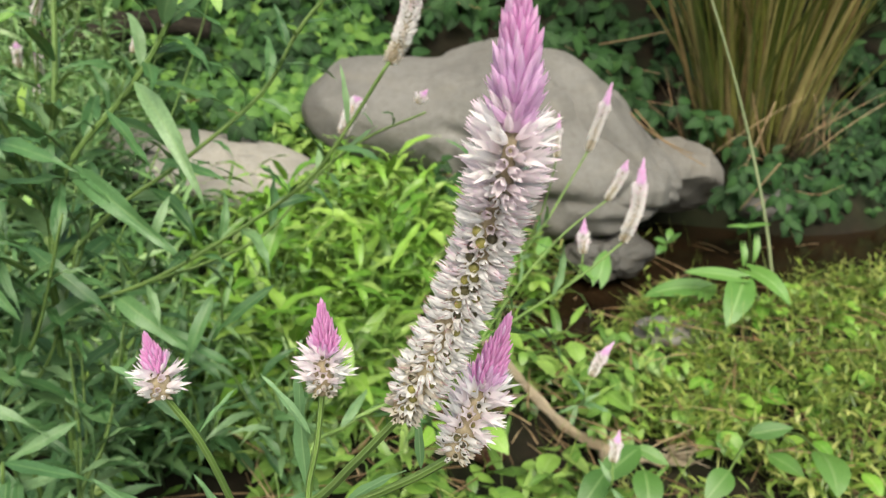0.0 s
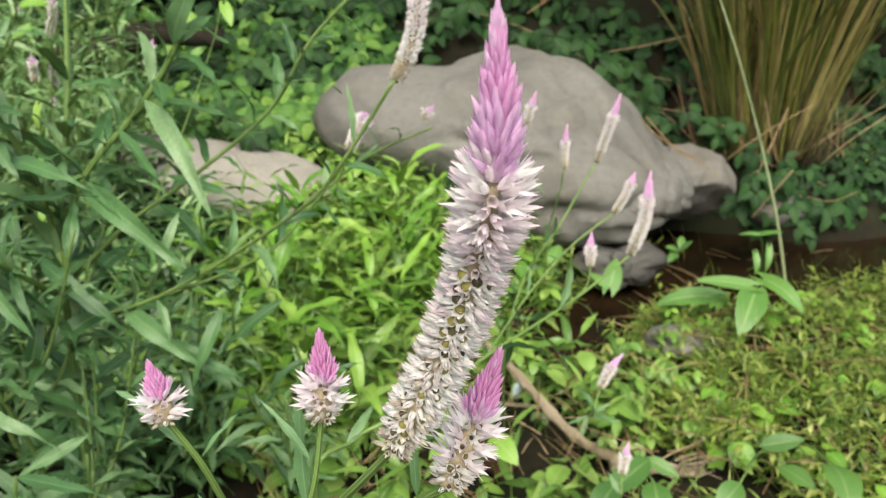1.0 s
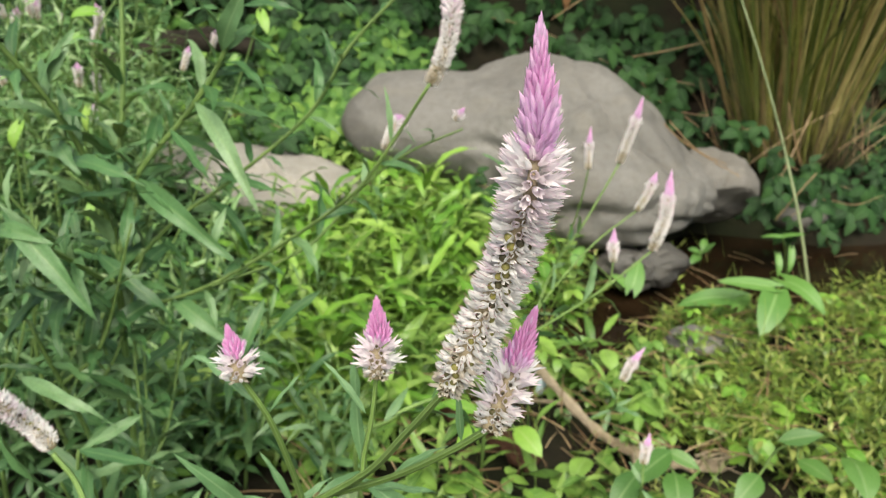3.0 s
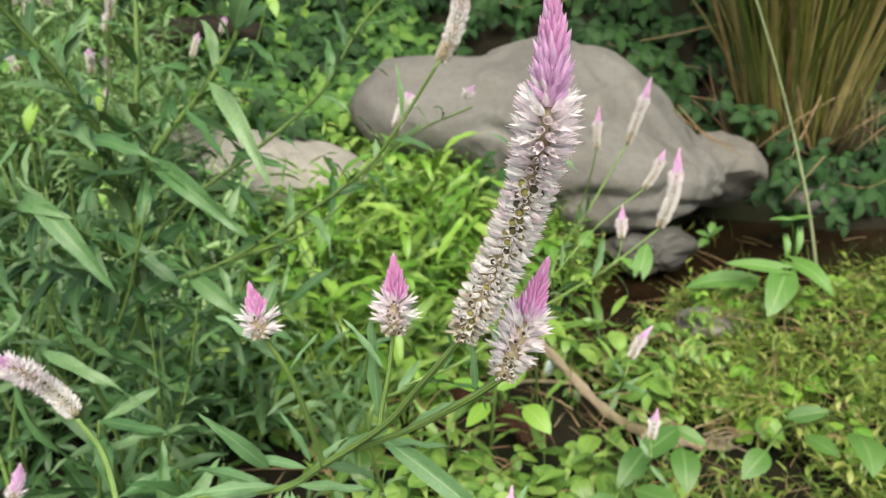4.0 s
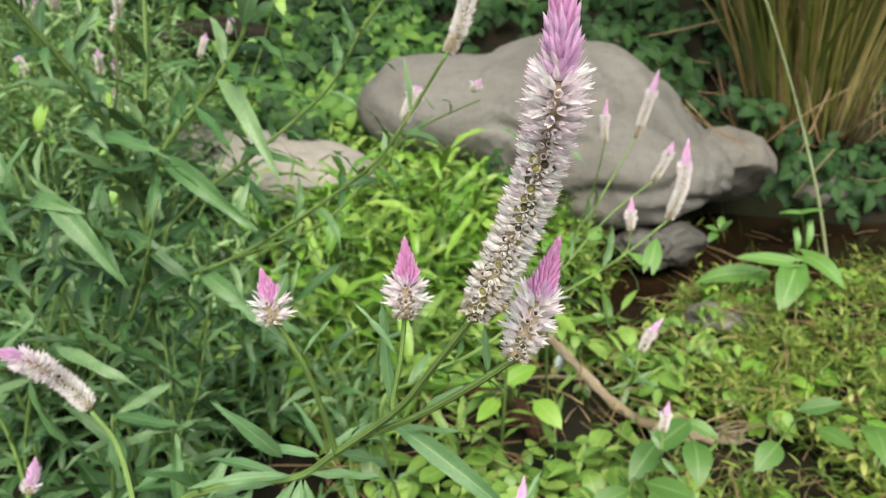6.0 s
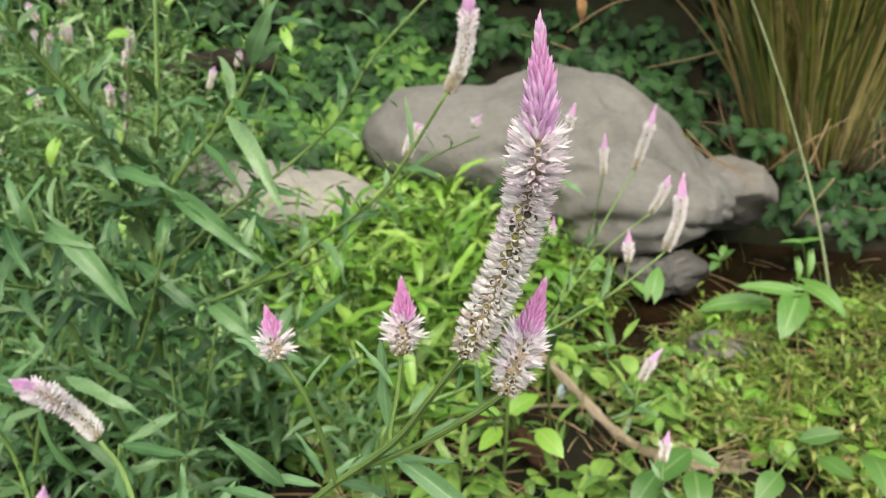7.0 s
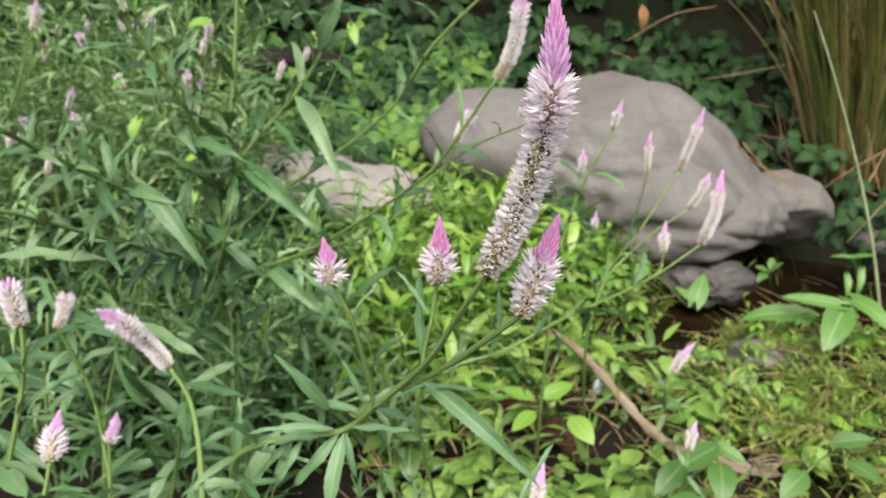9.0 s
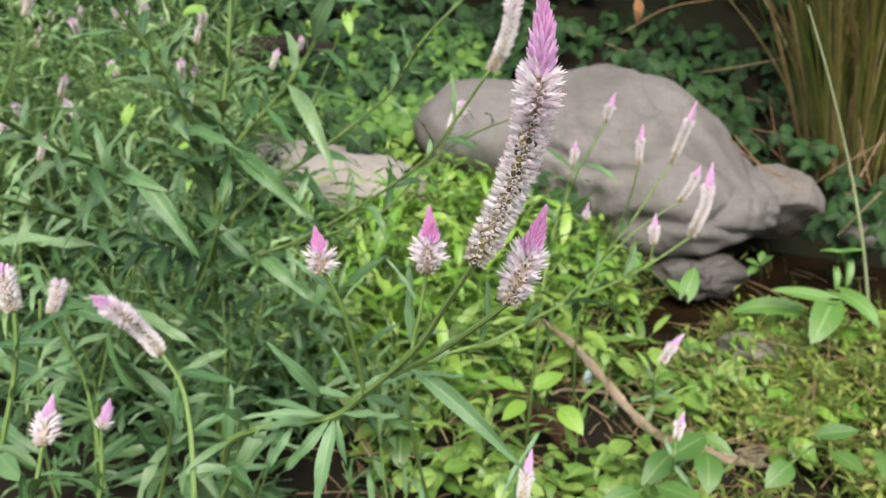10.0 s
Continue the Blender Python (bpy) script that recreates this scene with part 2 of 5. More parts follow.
mat_blade_many = leaf_material("grass_blade_many", BLADE, (0.36, 0.36, 0.12), island=True, veins=1.0, through=0.2)


def straw_build(nt):
    col = ramp(nt, random_fac(nt, True), [(0.0, (0.13, 0.08, 0.04)), (0.5, (0.27, 0.185, 0.095)), (1.0, (0.46, 0.37, 0.22))])
    return shaded(nt, mixed(nt, noise_fac(nt, 60.0), col, (0.2, 0.12, 0.06)), 0.7)


mat_straw = material("dry_straw", straw_build)
# dead brown, darkened to carry the shade at the clump's foot
mat_foot_shade = material("dead_blade_shade", lambda nt: shaded(nt, ramp(nt, random_fac(nt, True), [(0.0, (0.03, 0.022, 0.012)), (0.6, (0.08, 0.06, 0.03)), (1.0, (0.17, 0.125, 0.06))]), 0.75, bumped(nt, noise_fac(nt, 120.0), 0.3, 0.001)))


def stem_build(nt, stops=((0.3, (0.11, 0.2, 0.045)), (0.6, (0.17, 0.28, 0.07)), (0.8, (0.24, 0.35, 0.11))), ridge=(0.3, 0.42, 0.17)):
    col = ramp(nt, noise_fac(nt, 25.0), list(stops))
    uvn = nt.nodes.new("ShaderNodeTexCoord")
    sep = nt.nodes.new("ShaderNodeSeparateXYZ")
    nt.links.new(uvn.outputs["UV"], sep.inputs[0])
    rib = arith(nt, "SINE", arith(nt, "MULTIPLY", sep.outputs[1], 6.2832 * 6))
    col = mixed(nt, ramp(nt, rib, [(0.55, (0, 0, 0)), (0.9, (0.6, 0.6, 0.6))]), col, ridge)
    return shaded(nt, col, 0.5, bumped(nt, rib, 0.5, 0.0006), 0.4)


mat_stem = material("celosia_stem", stem_build)
mat_stalk = material("old_green_stalk", lambda nt: stem_build(nt, ((0.3, (0.08, 0.15, 0.035)), (0.6, (0.13, 0.22, 0.055)), (0.8, (0.22, 0.27, 0.1))), (0.25, 0.34, 0.13)))


def tepal_material(name, low, high, tip, through=0.42):
    """A papery tepal: low at its foot, high above, another colour at its very tip."""

    def build(nt):
        uvn = nt.nodes.new("ShaderNodeTexCoord")
        sep = nt.nodes.new("ShaderNodeSeparateXYZ")
        nt.links.new(uvn.outputs["UV"], sep.inputs[0])
        col = ramp(nt, sep.outputs[0], [(0.0, low), (0.35, high), (0.75, high), (1.0, tip)])
        col = mixed(nt, arith(nt, "MULTIPLY", random_fac(nt, False), 0.06), col, tuple(0.75 * c for c in low))
        line = ramp(nt, arith(nt, "ABSOLUTE", arith(nt, "SUBTRACT", sep.outputs[1], 0.5)), [(0.0, (0.35,) * 3), (0.12, (0, 0, 0))])
        col = mixed(nt, line, col, low)
        return shaded(nt, col, 0.55, bumped(nt, noise_fac(nt, 900.0, 2.0), 0.15, 0.0003), 0.3, 0.0, through, high)

    return material(name, build)


mat_pink = tepal_material("pink_bud", (0.88, 0.6, 0.84), (0.86, 0.5, 0.8), (0.91, 0.66, 0.86))
mat_deep = tepal_material("deep_pink_bud", (0.87, 0.56, 0.81), (0.85, 0.42, 0.75), (0.89, 0.6, 0.83))
mat_mauve = tepal_material("mauve_bud", (0.93, 0.78, 0.91), (0.9, 0.65, 0.89), (0.87, 0.57, 0.86))
mat_blush = tepal_material("blush_floret", (0.95, 0.91, 0.88), (0.98, 0.91, 0.95), (0.94, 0.68, 0.88))
mat_white = tepal_material("white_floret", (0.95, 0.91, 0.88), (0.97, 0.96, 0.96), (0.95, 0.89, 0.91))
mat_dry = tepal_material("dry_floret", (0.56, 0.49, 0.4), (0.8, 0.75, 0.67), (0.6, 0.48, 0.42))
mat_seed = material("seed_cup", lambda nt: shaded(nt, ramp(nt, random_fac(nt, False), [(0.0, (0.03, 0.025, 0.012)), (0.6, (0.09, 0.08, 0.03)), (1.0, (0.3, 0.28, 0.07))]), 0.4))
mat_hair = material("purple_style", lambda nt: shaded(nt, (0.5, 0.22, 0.28), 0.5))
mat_core = material("spike_axis", lambda nt: shaded(nt, ramp(nt, noise_fac(nt, 300.0), [(0.3, (0.24, 0.19, 0.11)), (0.7, (0.5, 0.42, 0.28))]), 0.7))


def rock_build(nt, dark=1.0, rough=0.8, spec=0.3):
    big = noise_fac(nt, 3.5, 6.0, 0.62)
    fine = noise_fac(nt, 60.0, 6.0, 0.7)
    col = ramp(nt, big, [(p, tuple(dark * c for c in col)) for p, col in ((0.25, (0.112, 0.107, 0.101)), (0.5, (0.174, 0.168, 0.16)), (0.75, (0.228, 0.22, 0.21)))])
    col = mixed(nt, ramp(nt, fine, [(0.3, (0.6,) * 3), (0.55, (0, 0, 0))]), col, (0.12, 0.11, 0.095))
    streak = noise_fac(nt, 5.0, 5.0, 0.6, stretch=(1.0, 1.0, 4.0))
    wide = noise_fac(nt, 1.6, 4.0, 0.6)
    col = mixed(nt, ramp(nt, wide, [(0.52, (0, 0, 0)), (0.66, (0.5,) * 3)]), col, tuple(dark * c for c in (0.15, 0.134, 0.116)))
    col = mixed(nt, ramp(nt, streak, [(0.55, (0, 0, 0)), (0.75, (0.45,) * 3)]), col, (0.22, 0.2, 0.165))
    pits = noise_fac(nt, 190.0, 3.0, 0.6)
    col = mixed(nt, ramp(nt, pits, [(0.68, (0, 0, 0)), (0.74, (0.5,) * 3)]), col, (0.1, 0.09, 0.075))
    h = mixed(nt, 0.35, fine, big)
    return shaded(nt, col, rough, bumped(nt, h, 0.65, 0.014), spec)


mat_rock = material("grey_river_rock", rock_build)
mat_wet = material("wet_river_rock", lambda nt: rock_build(nt, 0.55, 0.45, 0.35))


def slab_build(nt):
    big = noise_fac(nt, 8.0, 6.0, 0.62)
    col = ramp(nt, big, [(0.25, (0.2, 0.19, 0.175)), (0.5, (0.29, 0.277, 0.255)), (0.75, (0.35, 0.325, 0.29))])
    fine = noise_fac(nt, 90.0, 6.0, 0.7)
    col = mixed(nt, ramp(nt, fine, [(0.35, (0.5,) * 3), (0.6, (0, 0, 0))]), col, (0.22, 0.19, 0.155))
    return shaded(nt, col, 0.85, bumped(nt, fine, 0.4, 0.006), 0.25)


mat_slab = material("pale_brown_stone", slab_build)


def soil_build(nt):
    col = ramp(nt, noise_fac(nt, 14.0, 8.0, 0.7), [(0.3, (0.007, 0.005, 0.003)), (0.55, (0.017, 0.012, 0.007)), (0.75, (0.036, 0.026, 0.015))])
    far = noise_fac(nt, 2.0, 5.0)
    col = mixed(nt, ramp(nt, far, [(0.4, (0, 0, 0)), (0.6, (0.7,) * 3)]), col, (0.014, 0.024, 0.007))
    return shaded(nt, col, 0.9, bumped(nt, noise_fac(nt, 70.0, 6.0, 0.7), 0.6, 0.01), 0.25)


mat_soil = material("damp_soil", soil_build)


def water_build(nt):
    col = ramp(nt, noise_fac(nt, 6.0), [(0.3, (0.01, 0.006, 0.003)), (0.7, (0.024, 0.014, 0.007))])
    return shaded(nt, col, 0.1, bumped(nt, noise_fac(nt, 14.0, 3.0), 0.05, 0.01), 0.2)


# green-black that stands for the deep shade behind the vines
mat_under_shade = material("undergrowth_shade", lambda nt: shaded(nt, ramp(nt, noise_fac(nt, 12.0, 6.0), [(0.35, (0.006, 0.01, 0.005)), (0.7, (0.03, 0.04, 0.015))]), 0.9, None, 0.1))
mat_water = material("brown_water", water_build)


def wood_build(nt, a=(0.42, 0.32, 0.2), b=(0.64, 0.52, 0.37), c=(0.78, 0.68, 0.53)):
    uvn = nt.nodes.new("ShaderNodeTexCoord")
    mp = nt.nodes.new("ShaderNodeMapping")
    mp.inputs["Scale"].default_value = (3.0, 26.0, 1.0)
    nt.links.new(uvn.outputs["UV"], mp.inputs["Vector"])
    n = node(nt, "ShaderNodeTexNoise", Scale=3.0, Detail=5.0, Roughness=0.65)
    nt.links.new(mp.outputs["Vector"], n.inputs["Vector"])
    col = ramp(nt, n.outputs["Fac"], [(0.3, a), (0.5, b), (0.75, c)])
    col = mixed(nt, ramp(nt, noise_fac(nt, 14.0), [(0.5, (0, 0, 0)), (0.75, (0.7,) * 3)]), col, a)
    return shaded(nt, col, 0.8, bumped(nt, n.outputs["Fac"], 1.0, 0.006), 0.25)


mat_wood = material("bare_dead_wood", wood_build)
mat_bark = material("rotten_red_bark", lambda nt: wood_build(nt, (0.035, 0.016, 0.01), (0.1, 0.045, 0.027), (0.19, 0.095, 0.06)))
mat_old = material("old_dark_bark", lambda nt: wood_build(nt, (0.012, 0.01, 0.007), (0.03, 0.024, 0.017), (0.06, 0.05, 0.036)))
mat_dead_leaf = material("dead_leaf", lambda nt: shaded(nt, ramp(nt, noise_fac(nt, 40.0), [(0.3, (0.2, 0.1, 0.05)), (0.7, (0.4, 0.22, 0.1))]), 0.7, None, 0.3, 0.0, 0.2))
mat_pale = material("pale_grass", lambda nt: stem_build(nt, ((0.3, (0.13, 0.18, 0.08)), (0.6, (0.2, 0.25, 0.12)), (0.8, (0.3, 0.32, 0.18))), (0.4, 0.42, 0.25)))
mat_scrap = material("pale_blue_plastic", lambda nt: shaded(nt, ramp(nt, noise_fac(nt, 90.0), [(0.35, (0.4, 0.55, 0.6)), (0.65, (0.62, 0.74, 0.76))]), 0.4, None, 0.4, 0.0, 0.25))


# ---- ground, stream and bank ----
def sstep(a, b, x):
    t = min(1.0, max(0.0, (x - a) / (b - a)))
    return t * t * (3 - 2 * t)


STREAM = [(0.14, 1.36), (0.26, 1.38), (0.3, 1.46), (0.42, 1.68), (0.6, 1.84), (0.84, 1.87), (1.2, 1.95), (2.5, 2.25), (8.0, 3.0)]


def stream_off(x, y):
    """How far a place lies from the middle line of the stream."""
    best = 9.0
    for (ax, ay), (bx, by) in zip(STREAM, STREAM[1:]):
        dx, dy = bx - ax, by - ay
        t = min(1.0, max(0.0, ((x - ax) * dx + (y - ay) * dy) / (dx * dx + dy * dy)))
        best = min(best, math.hypot(x - ax - t * dx, y - ay - t * dy))
    return best


def ground_z(x, y):
    z = 0.025 * noise3((x, y, 0.3), 3.0)
    z += 0.17 * sstep(0.3, -0.4, x) * sstep(0.95, 1.9, y)
    z += 1.1 * sstep(2.35, 3.6, y)
    z += 0.05 * sstep(1.0, 0.3, y) * sstep(-1.5, -0.2, -abs(x))
    z += 0.2 * sstep(0.36, 0.14, math.hypot((x - 1.1) / 1.4, y - 2.32))
    wide = 0.1 + 0.2 * sstep(0.4, 0.7, x)
    z -= 0.14 * sstep(wide + 0.07, wide - 0.04, stream_off(x, y))
    return z


def spread(lo, hi, mid, n, power=3.2):
    t = np.linspace(-1, 1, n)
    s = np.sign(t) * np.abs(t) ** power * 0.97 + 0.03 * t
    return np.where(s < 0, mid + s * (mid - lo), mid + s * (hi - mid))


gx, gy = spread(-90, 90, 0.2, 150), spread(-90, 140, 1.6, 150)
ground = Shape([(x, y, ground_z(x, y)) for y in gy for x in gx],
               [(j * 150 + i, j * 150 + i + 1, j * 150 + i + 151, j * 150 + i + 150) for j in range(149) for i in range(149)])
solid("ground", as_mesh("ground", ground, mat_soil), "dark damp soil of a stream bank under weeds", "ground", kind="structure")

ring = [(-0.1, 1.2), (0.42, 1.2), (1.2, 1.4), (4.0, 2.0), (8.0, 2.6), (8.0, 3.4), (4.0, 2.9), (1.0, 2.35), (0.3, 2.0), (-0.1, 1.75)]
pool = Shape([(x, y, -0.055) for x, y in ring], [tuple(range(len(ring)))])
solid("water", as_mesh("water", pool, mat_water), "shallow still brown stream water in shade", "water", kind="structure")


# ---- stones ----
def stone_shape(lumps, centre, detail=5, k=0.06, rough=0.012, grain=9.0, cuts=(), seed=0.0, grooves=()):
    """A stone out of ellipsoid lumps that melt into one another, seen as a star shape from its centre."""
    bm = bmesh.new()
    bmesh.ops.create_icosphere(bm, subdivisions=detail, radius=1.0)
    d = np.array([v.co[:] for v in bm.verts])
    faces = [[v.index for v in f.verts] for f in bm.faces]
    bm.free()
    c = np.array(centre)
    mats = []
    for p, r, turn in lumps:
        e = np.array(Euler([radians(a) for a in turn]).to_matrix())
        mats.append((np.array(p), np.array(r), e))

    def field(q):
        total = np.zeros(len(q))
        for p, r, e in mats:
            w = (q - p) @ e
            dist = (np.linalg.norm(w / r, axis=1) - 1.0) * min(r)
            total += np.exp(-np.clip(dist / k, -40, 40))
        return -k * np.log(total + 1e-30)

    lo, hi = np.zeros(len(d)), np.full(len(d), 2.0)
    for _ in range(26):
        mid = (lo + hi) / 2
        inside = field(c + d * mid[:, None]) < 0
        lo, hi = np.where(inside, mid, lo), np.where(inside, hi, mid)
    p = c + d * lo[:, None]
    for at, normal, soft in cuts:
        n = np.array(normal) / np.linalg.norm(normal)
        h = (p - np.array(at)) @ n
        p -= np.clip(h, 0, None)[:, None] * n * soft
    off = np.array([rough * noise3(q + seed, grain * 0.35, 3) + 0.35 * rough * noise3(q + seed, grain * 1.6, 3) for q in p])
    for at, normal, wide, deep, limit in grooves:
        n = np.array(normal) / np.linalg.norm(normal)
        h = (p - np.array(at)) @ n + np.array([0.03 * noise3(q + seed, 4.0, 2) for q in p])
        near = np.exp(-(np.linalg.norm(p - np.array(at), axis=1) / limit) ** 2)
        off -= deep * np.exp(-(h / wide) ** 2) * near - 0.6 * deep * np.exp(-((h + 2.2 * wide) / (1.6 * wide)) ** 2) * near
    p = p + d * off[:, None]
    return Shape(p, faces)


boulder = stone_shape([
    ((0.165, 2.052, 0.251), (0.25, 0.30, 0.285), (0, 0, 10)),
    ((-0.106, 2.094, 0.309), (0.29, 0.26, 0.15), (0, 8, 10)),
    ((0.335, 1.945, 0.165), (0.27, 0.27, 0.16), (0, 20, 10)),
], (0.260, 2.013, 0.194), detail=6, k=0.022, rough=0.03,
    cuts=[((-0.117, 2.069, 0.473), (0.05, -0.2, 1.0), 0.6), ((0.325, 1.95, 0.43), (0.79, 0.0, 0.61), 0.75), ((0.435, 1.746, 0.093), (0.15, -0.2, -1.0), 0.7)],
    grooves=[((0.090, 1.791, 0.299), (0.1, 0.1, 1.0), 0.014, 0.02, 0.2), ((0.45, 1.72, 0.1), (0.1, 0.25, 1.0), 0.02, 0.02, 0.2), ((-0.265, 1.938, 0.392), (0.4, 0.1, 1.0), 0.008, 0.015, 0.14), ((0.286, 1.735, 0.148), (-0.1, 0.3, 1.0), 0.02, 0.025, 0.2)])
# its far shoulder, blunt nose and the two lobes of its tail
shoulder = stone_shape([((0.400, 2.05, 0.285), (0.20, 0.22, 0.105), (0, 45, 8)), ((0.33, 2.06, 0.37), (0.12, 0.16, 0.09), (0, 42, 8)), ((0.53, 2.0, 0.205), (0.15, 0.2, 0.07), (0, 36, 5))], (0.43, 2.03, 0.26), detail=5, k=0.02, rough=0.02, seed=21.0,
                       cuts=[((0.455, 1.95, 0.365), (0.75, -0.25, 0.75), 0.75)], grooves=[((0.36, 1.9, 0.36), (0.8, 0.2, 0.5), 0.012, 0.02, 0.12)])
nose = stone_shape([((0.490, 1.89, 0.175), (0.135, 0.17, 0.078), (0, 8, 5)), ((0.41, 1.9, 0.16), (0.15, 0.18, 0.09), (0, 16, 5))], (0.46, 1.89, 0.172), detail=5, k=0.012, rough=0.02, seed=23.0,
                   cuts=[((0.50, 1.80, 0.232), (0.1, -0.25, 1.0), 0.8), ((0.5, 1.76, 0.13), (0.15, -0.45, -1.0), 0.75), ((0.575, 1.80, 0.2), (1.0, -0.5, 0.1), 0.6)],
                   grooves=[((0.535, 1.74, 0.19), (1.0, 0.1, -0.35), 0.008, 0.012, 0.06), ((0.43, 1.74, 0.19), (0.1, 0.1, 1.0), 0.008, 0.015, 0.1)])
lobe = stone_shape([((0.570, 1.94, 0.155), (0.085, 0.13, 0.09), (0, 8, -10))], (0.57, 1.94, 0.155), detail=5, rough=0.022, seed=25.0,
                   cuts=[((0.61, 1.84, 0.14), (0.2, -0.8, -1.0), 0.8), ((0.6, 1.83, 0.19), (0.3, -1.0, 0.4), 0.5)], grooves=[((0.60, 1.83, 0.15), (0.1, 0.2, 1.0), 0.01, 0.015, 0.06)])
tail = stone_shape([((0.640, 2.01, 0.150), (0.13, 0.15, 0.11), (0, 10, 0)), ((0.70, 2.0, 0.15), (0.075, 0.12, 0.08), (0, 20, 0))], (0.65, 2.01, 0.155), detail=5, k=0.015, rough=0.025, seed=27.0, cuts=[((0.66, 1.95, 0.242), (0.15, -0.1, 1.0), 0.85), ((0.74, 1.95, 0.2), (1.0, -0.4, 0.3), 0.7), ((0.7, 1.9, 0.16), (0.3, -0.9, -1.0), 0.85)])
rock = thing("boulder", (0.26, 2.0, 0.0), "large smooth grey boulder lying beside the stream", "rock")
for word, s in (("rock_body", boulder), ("rock_shoulder", shoulder), ("rock_nose", nose), ("rock_lobe", lobe), ("rock_tail", tail)):
    part(word, as_mesh(word, s, mat_rock), rock)

slab = stone_shape([((-0.440, 1.765, 0.205), (0.165, 0.13, 0.045), (20, 14, 5)), ((-0.590, 1.825, 0.239), (0.13, 0.12, 0.03), (10, 4, 0)), ((-0.728, 1.846, 0.262), (0.12, 0.12, 0.035), (10, 4, 0))],
                   (-0.517, 1.801, 0.222), detail=5, k=0.015, rough=0.014, seed=3.0, grooves=[((-0.480, 1.730, 0.239), (0.8, 0.6, 0.1), 0.006, 0.012, 0.2)])
solid("flat_stone", as_mesh("flat_stone", slab, mat_slab), "flat pale brown stone half hidden among weeds", "rock")
slab2 = stone_shape([((-0.857, 1.946, 0.259), (0.07, 0.08, 0.04), (6, 0, 15))], (-0.857, 1.946, 0.259), detail=4, rough=0.02, seed=5.0)
solid("flat_stone", as_mesh("flat_stone", slab2, mat_slab), "small brown stone behind the flat stone", "rock")
edge = stone_shape([((0.375, 1.707, 0.03), (0.07, 0.07, 0.05), (0, 0, 12)), ((0.455, 1.715, 0.025), (0.065, 0.07, 0.055), (0, 8, -10))], (0.415, 1.69, 0.03), detail=5, k=0.012, rough=0.03, grain=22.0, seed=7.0,
                   cuts=[((0.410, 1.648, 0.07), (0, -0.2, 1), 0.8), ((0.4, 1.65, 0.05), (-0.2, -1.0, 0.15), 0.7)])
solid("stream_stone", as_mesh("stream_stone", edge, mat_wet), "low wet grey stone at the water's edge", "rock")
mud = stone_shape([((0.457, 1.277, 0.050), (0.08, 0.06, 0.02), (0, 0, 5))], (0.457, 1.277, 0.050), detail=4, rough=0.015, seed=9.0,
                  cuts=[((0.439, 1.228, 0.103), (0, -0.2, 1), 0.8)])
solid("half_buried_stone", as_mesh("half_buried_stone", mud, mat_rock), "half buried brown stone in the weeds", "rock")
peb = stone_shape([((-0.26, 1.16, 0.075), (0.032, 0.03, 0.035), (0, 0, 5))], (-0.26, 1.16, 0.075), detail=3, rough=0.006, seed=11.0)
solid("pebble", as_mesh("pebble", peb, mat_slab), "small tan pebble among green leaves", "pebble")
side = stone_shape([((0.871, 1.890, 0.103), (0.08, 0.06, 0.04), (0, 0, 0))], (0.871, 1.890, 0.103), detail=4, rough=0.02, seed=13.0)
solid("stream_stone", as_mesh("stream_stone", side, mat_wet), "dark stone under the tall grass by the water", "rock")

# ---- leaves to draw from ----
lance = [leaf(1, 0.125 + 0.03 * (i % 3), 0.35 + 0.35 * (i % 4), 0.35 + 0.15 * (i % 3), 0.022 + 0.012 * (i % 2), twist=0.6 * ((i % 3) - 1), nu=11) for i in range(8)]
oval = [leaf(1, 0.5 + 0.06 * i, 0.3 + 0.25 * i, 0.25, 0.01, nu=7, form="oval") for i in range(4)]
heart = [leaf(1, 0.62 + 0.06 * i, 0.3 + 0.3 * i, 0.2, 0.008, nu=8, form="heart") for i in range(4)]
narrow = [leaf(1, 0.15 + 0.035 * i, 0.3 + 0.3 * i, 0.35, nu=5) for i in range(4)]
blades = [leaf(1, 0.008 + 0.004 * (i % 3), 0.12 + 0.28 * i, 0.6, nu=12, form="blade", twist=0.8 * (i % 3 - 1)) for i in range(6)]
lance_mesh = [as_mesh("leaf", s, mat_leaf) for s in lance]
young_mesh = [as_mesh("leaf", s, mat_young) for s in lance]
heart_mesh = [as_mesh("leaf", s, mat_spinach) for s in heart]
round_leaf = [leaf(1, 0.66 + 0.05 * i, 0.3 + 0.25 * i, 0.22, 0.012, nu=8, form="ovate") for i in range(4)]
heart_bright_mesh = [as_mesh("leaf", s, mat_bright) for s in heart]
oval_mesh = [as_mesh("leaf", s, mat_vine) for s in round_leaf]
herb_mesh = [as_mesh("leaf", s, mat_herb) for s in oval]
oval_bright_mesh = [as_mesh("leaf", s, mat_bright) for s in oval]
blade_mesh = [as_mesh("blade", s, mat_blade) for s in blades]


def trifoliate(shapes, size):
    """Three leaflets on a short stalk."""
    out = []
    for a in (-1.15, 0.0, 1.15):
        m = Matrix.Rotation(a, 4, "Z") @ Matrix.Translation((0.12, 0, 0.02 * abs(a))) @ Matrix.Rotation(0.15, 4, "Y")
        out.append((rnd.choice(shapes), m @ Matrix.Scale(1.0 if a == 0 else 0.88, 4)))
    return [(s, Matrix.Scale(size, 4) @ m) for s, m in out]


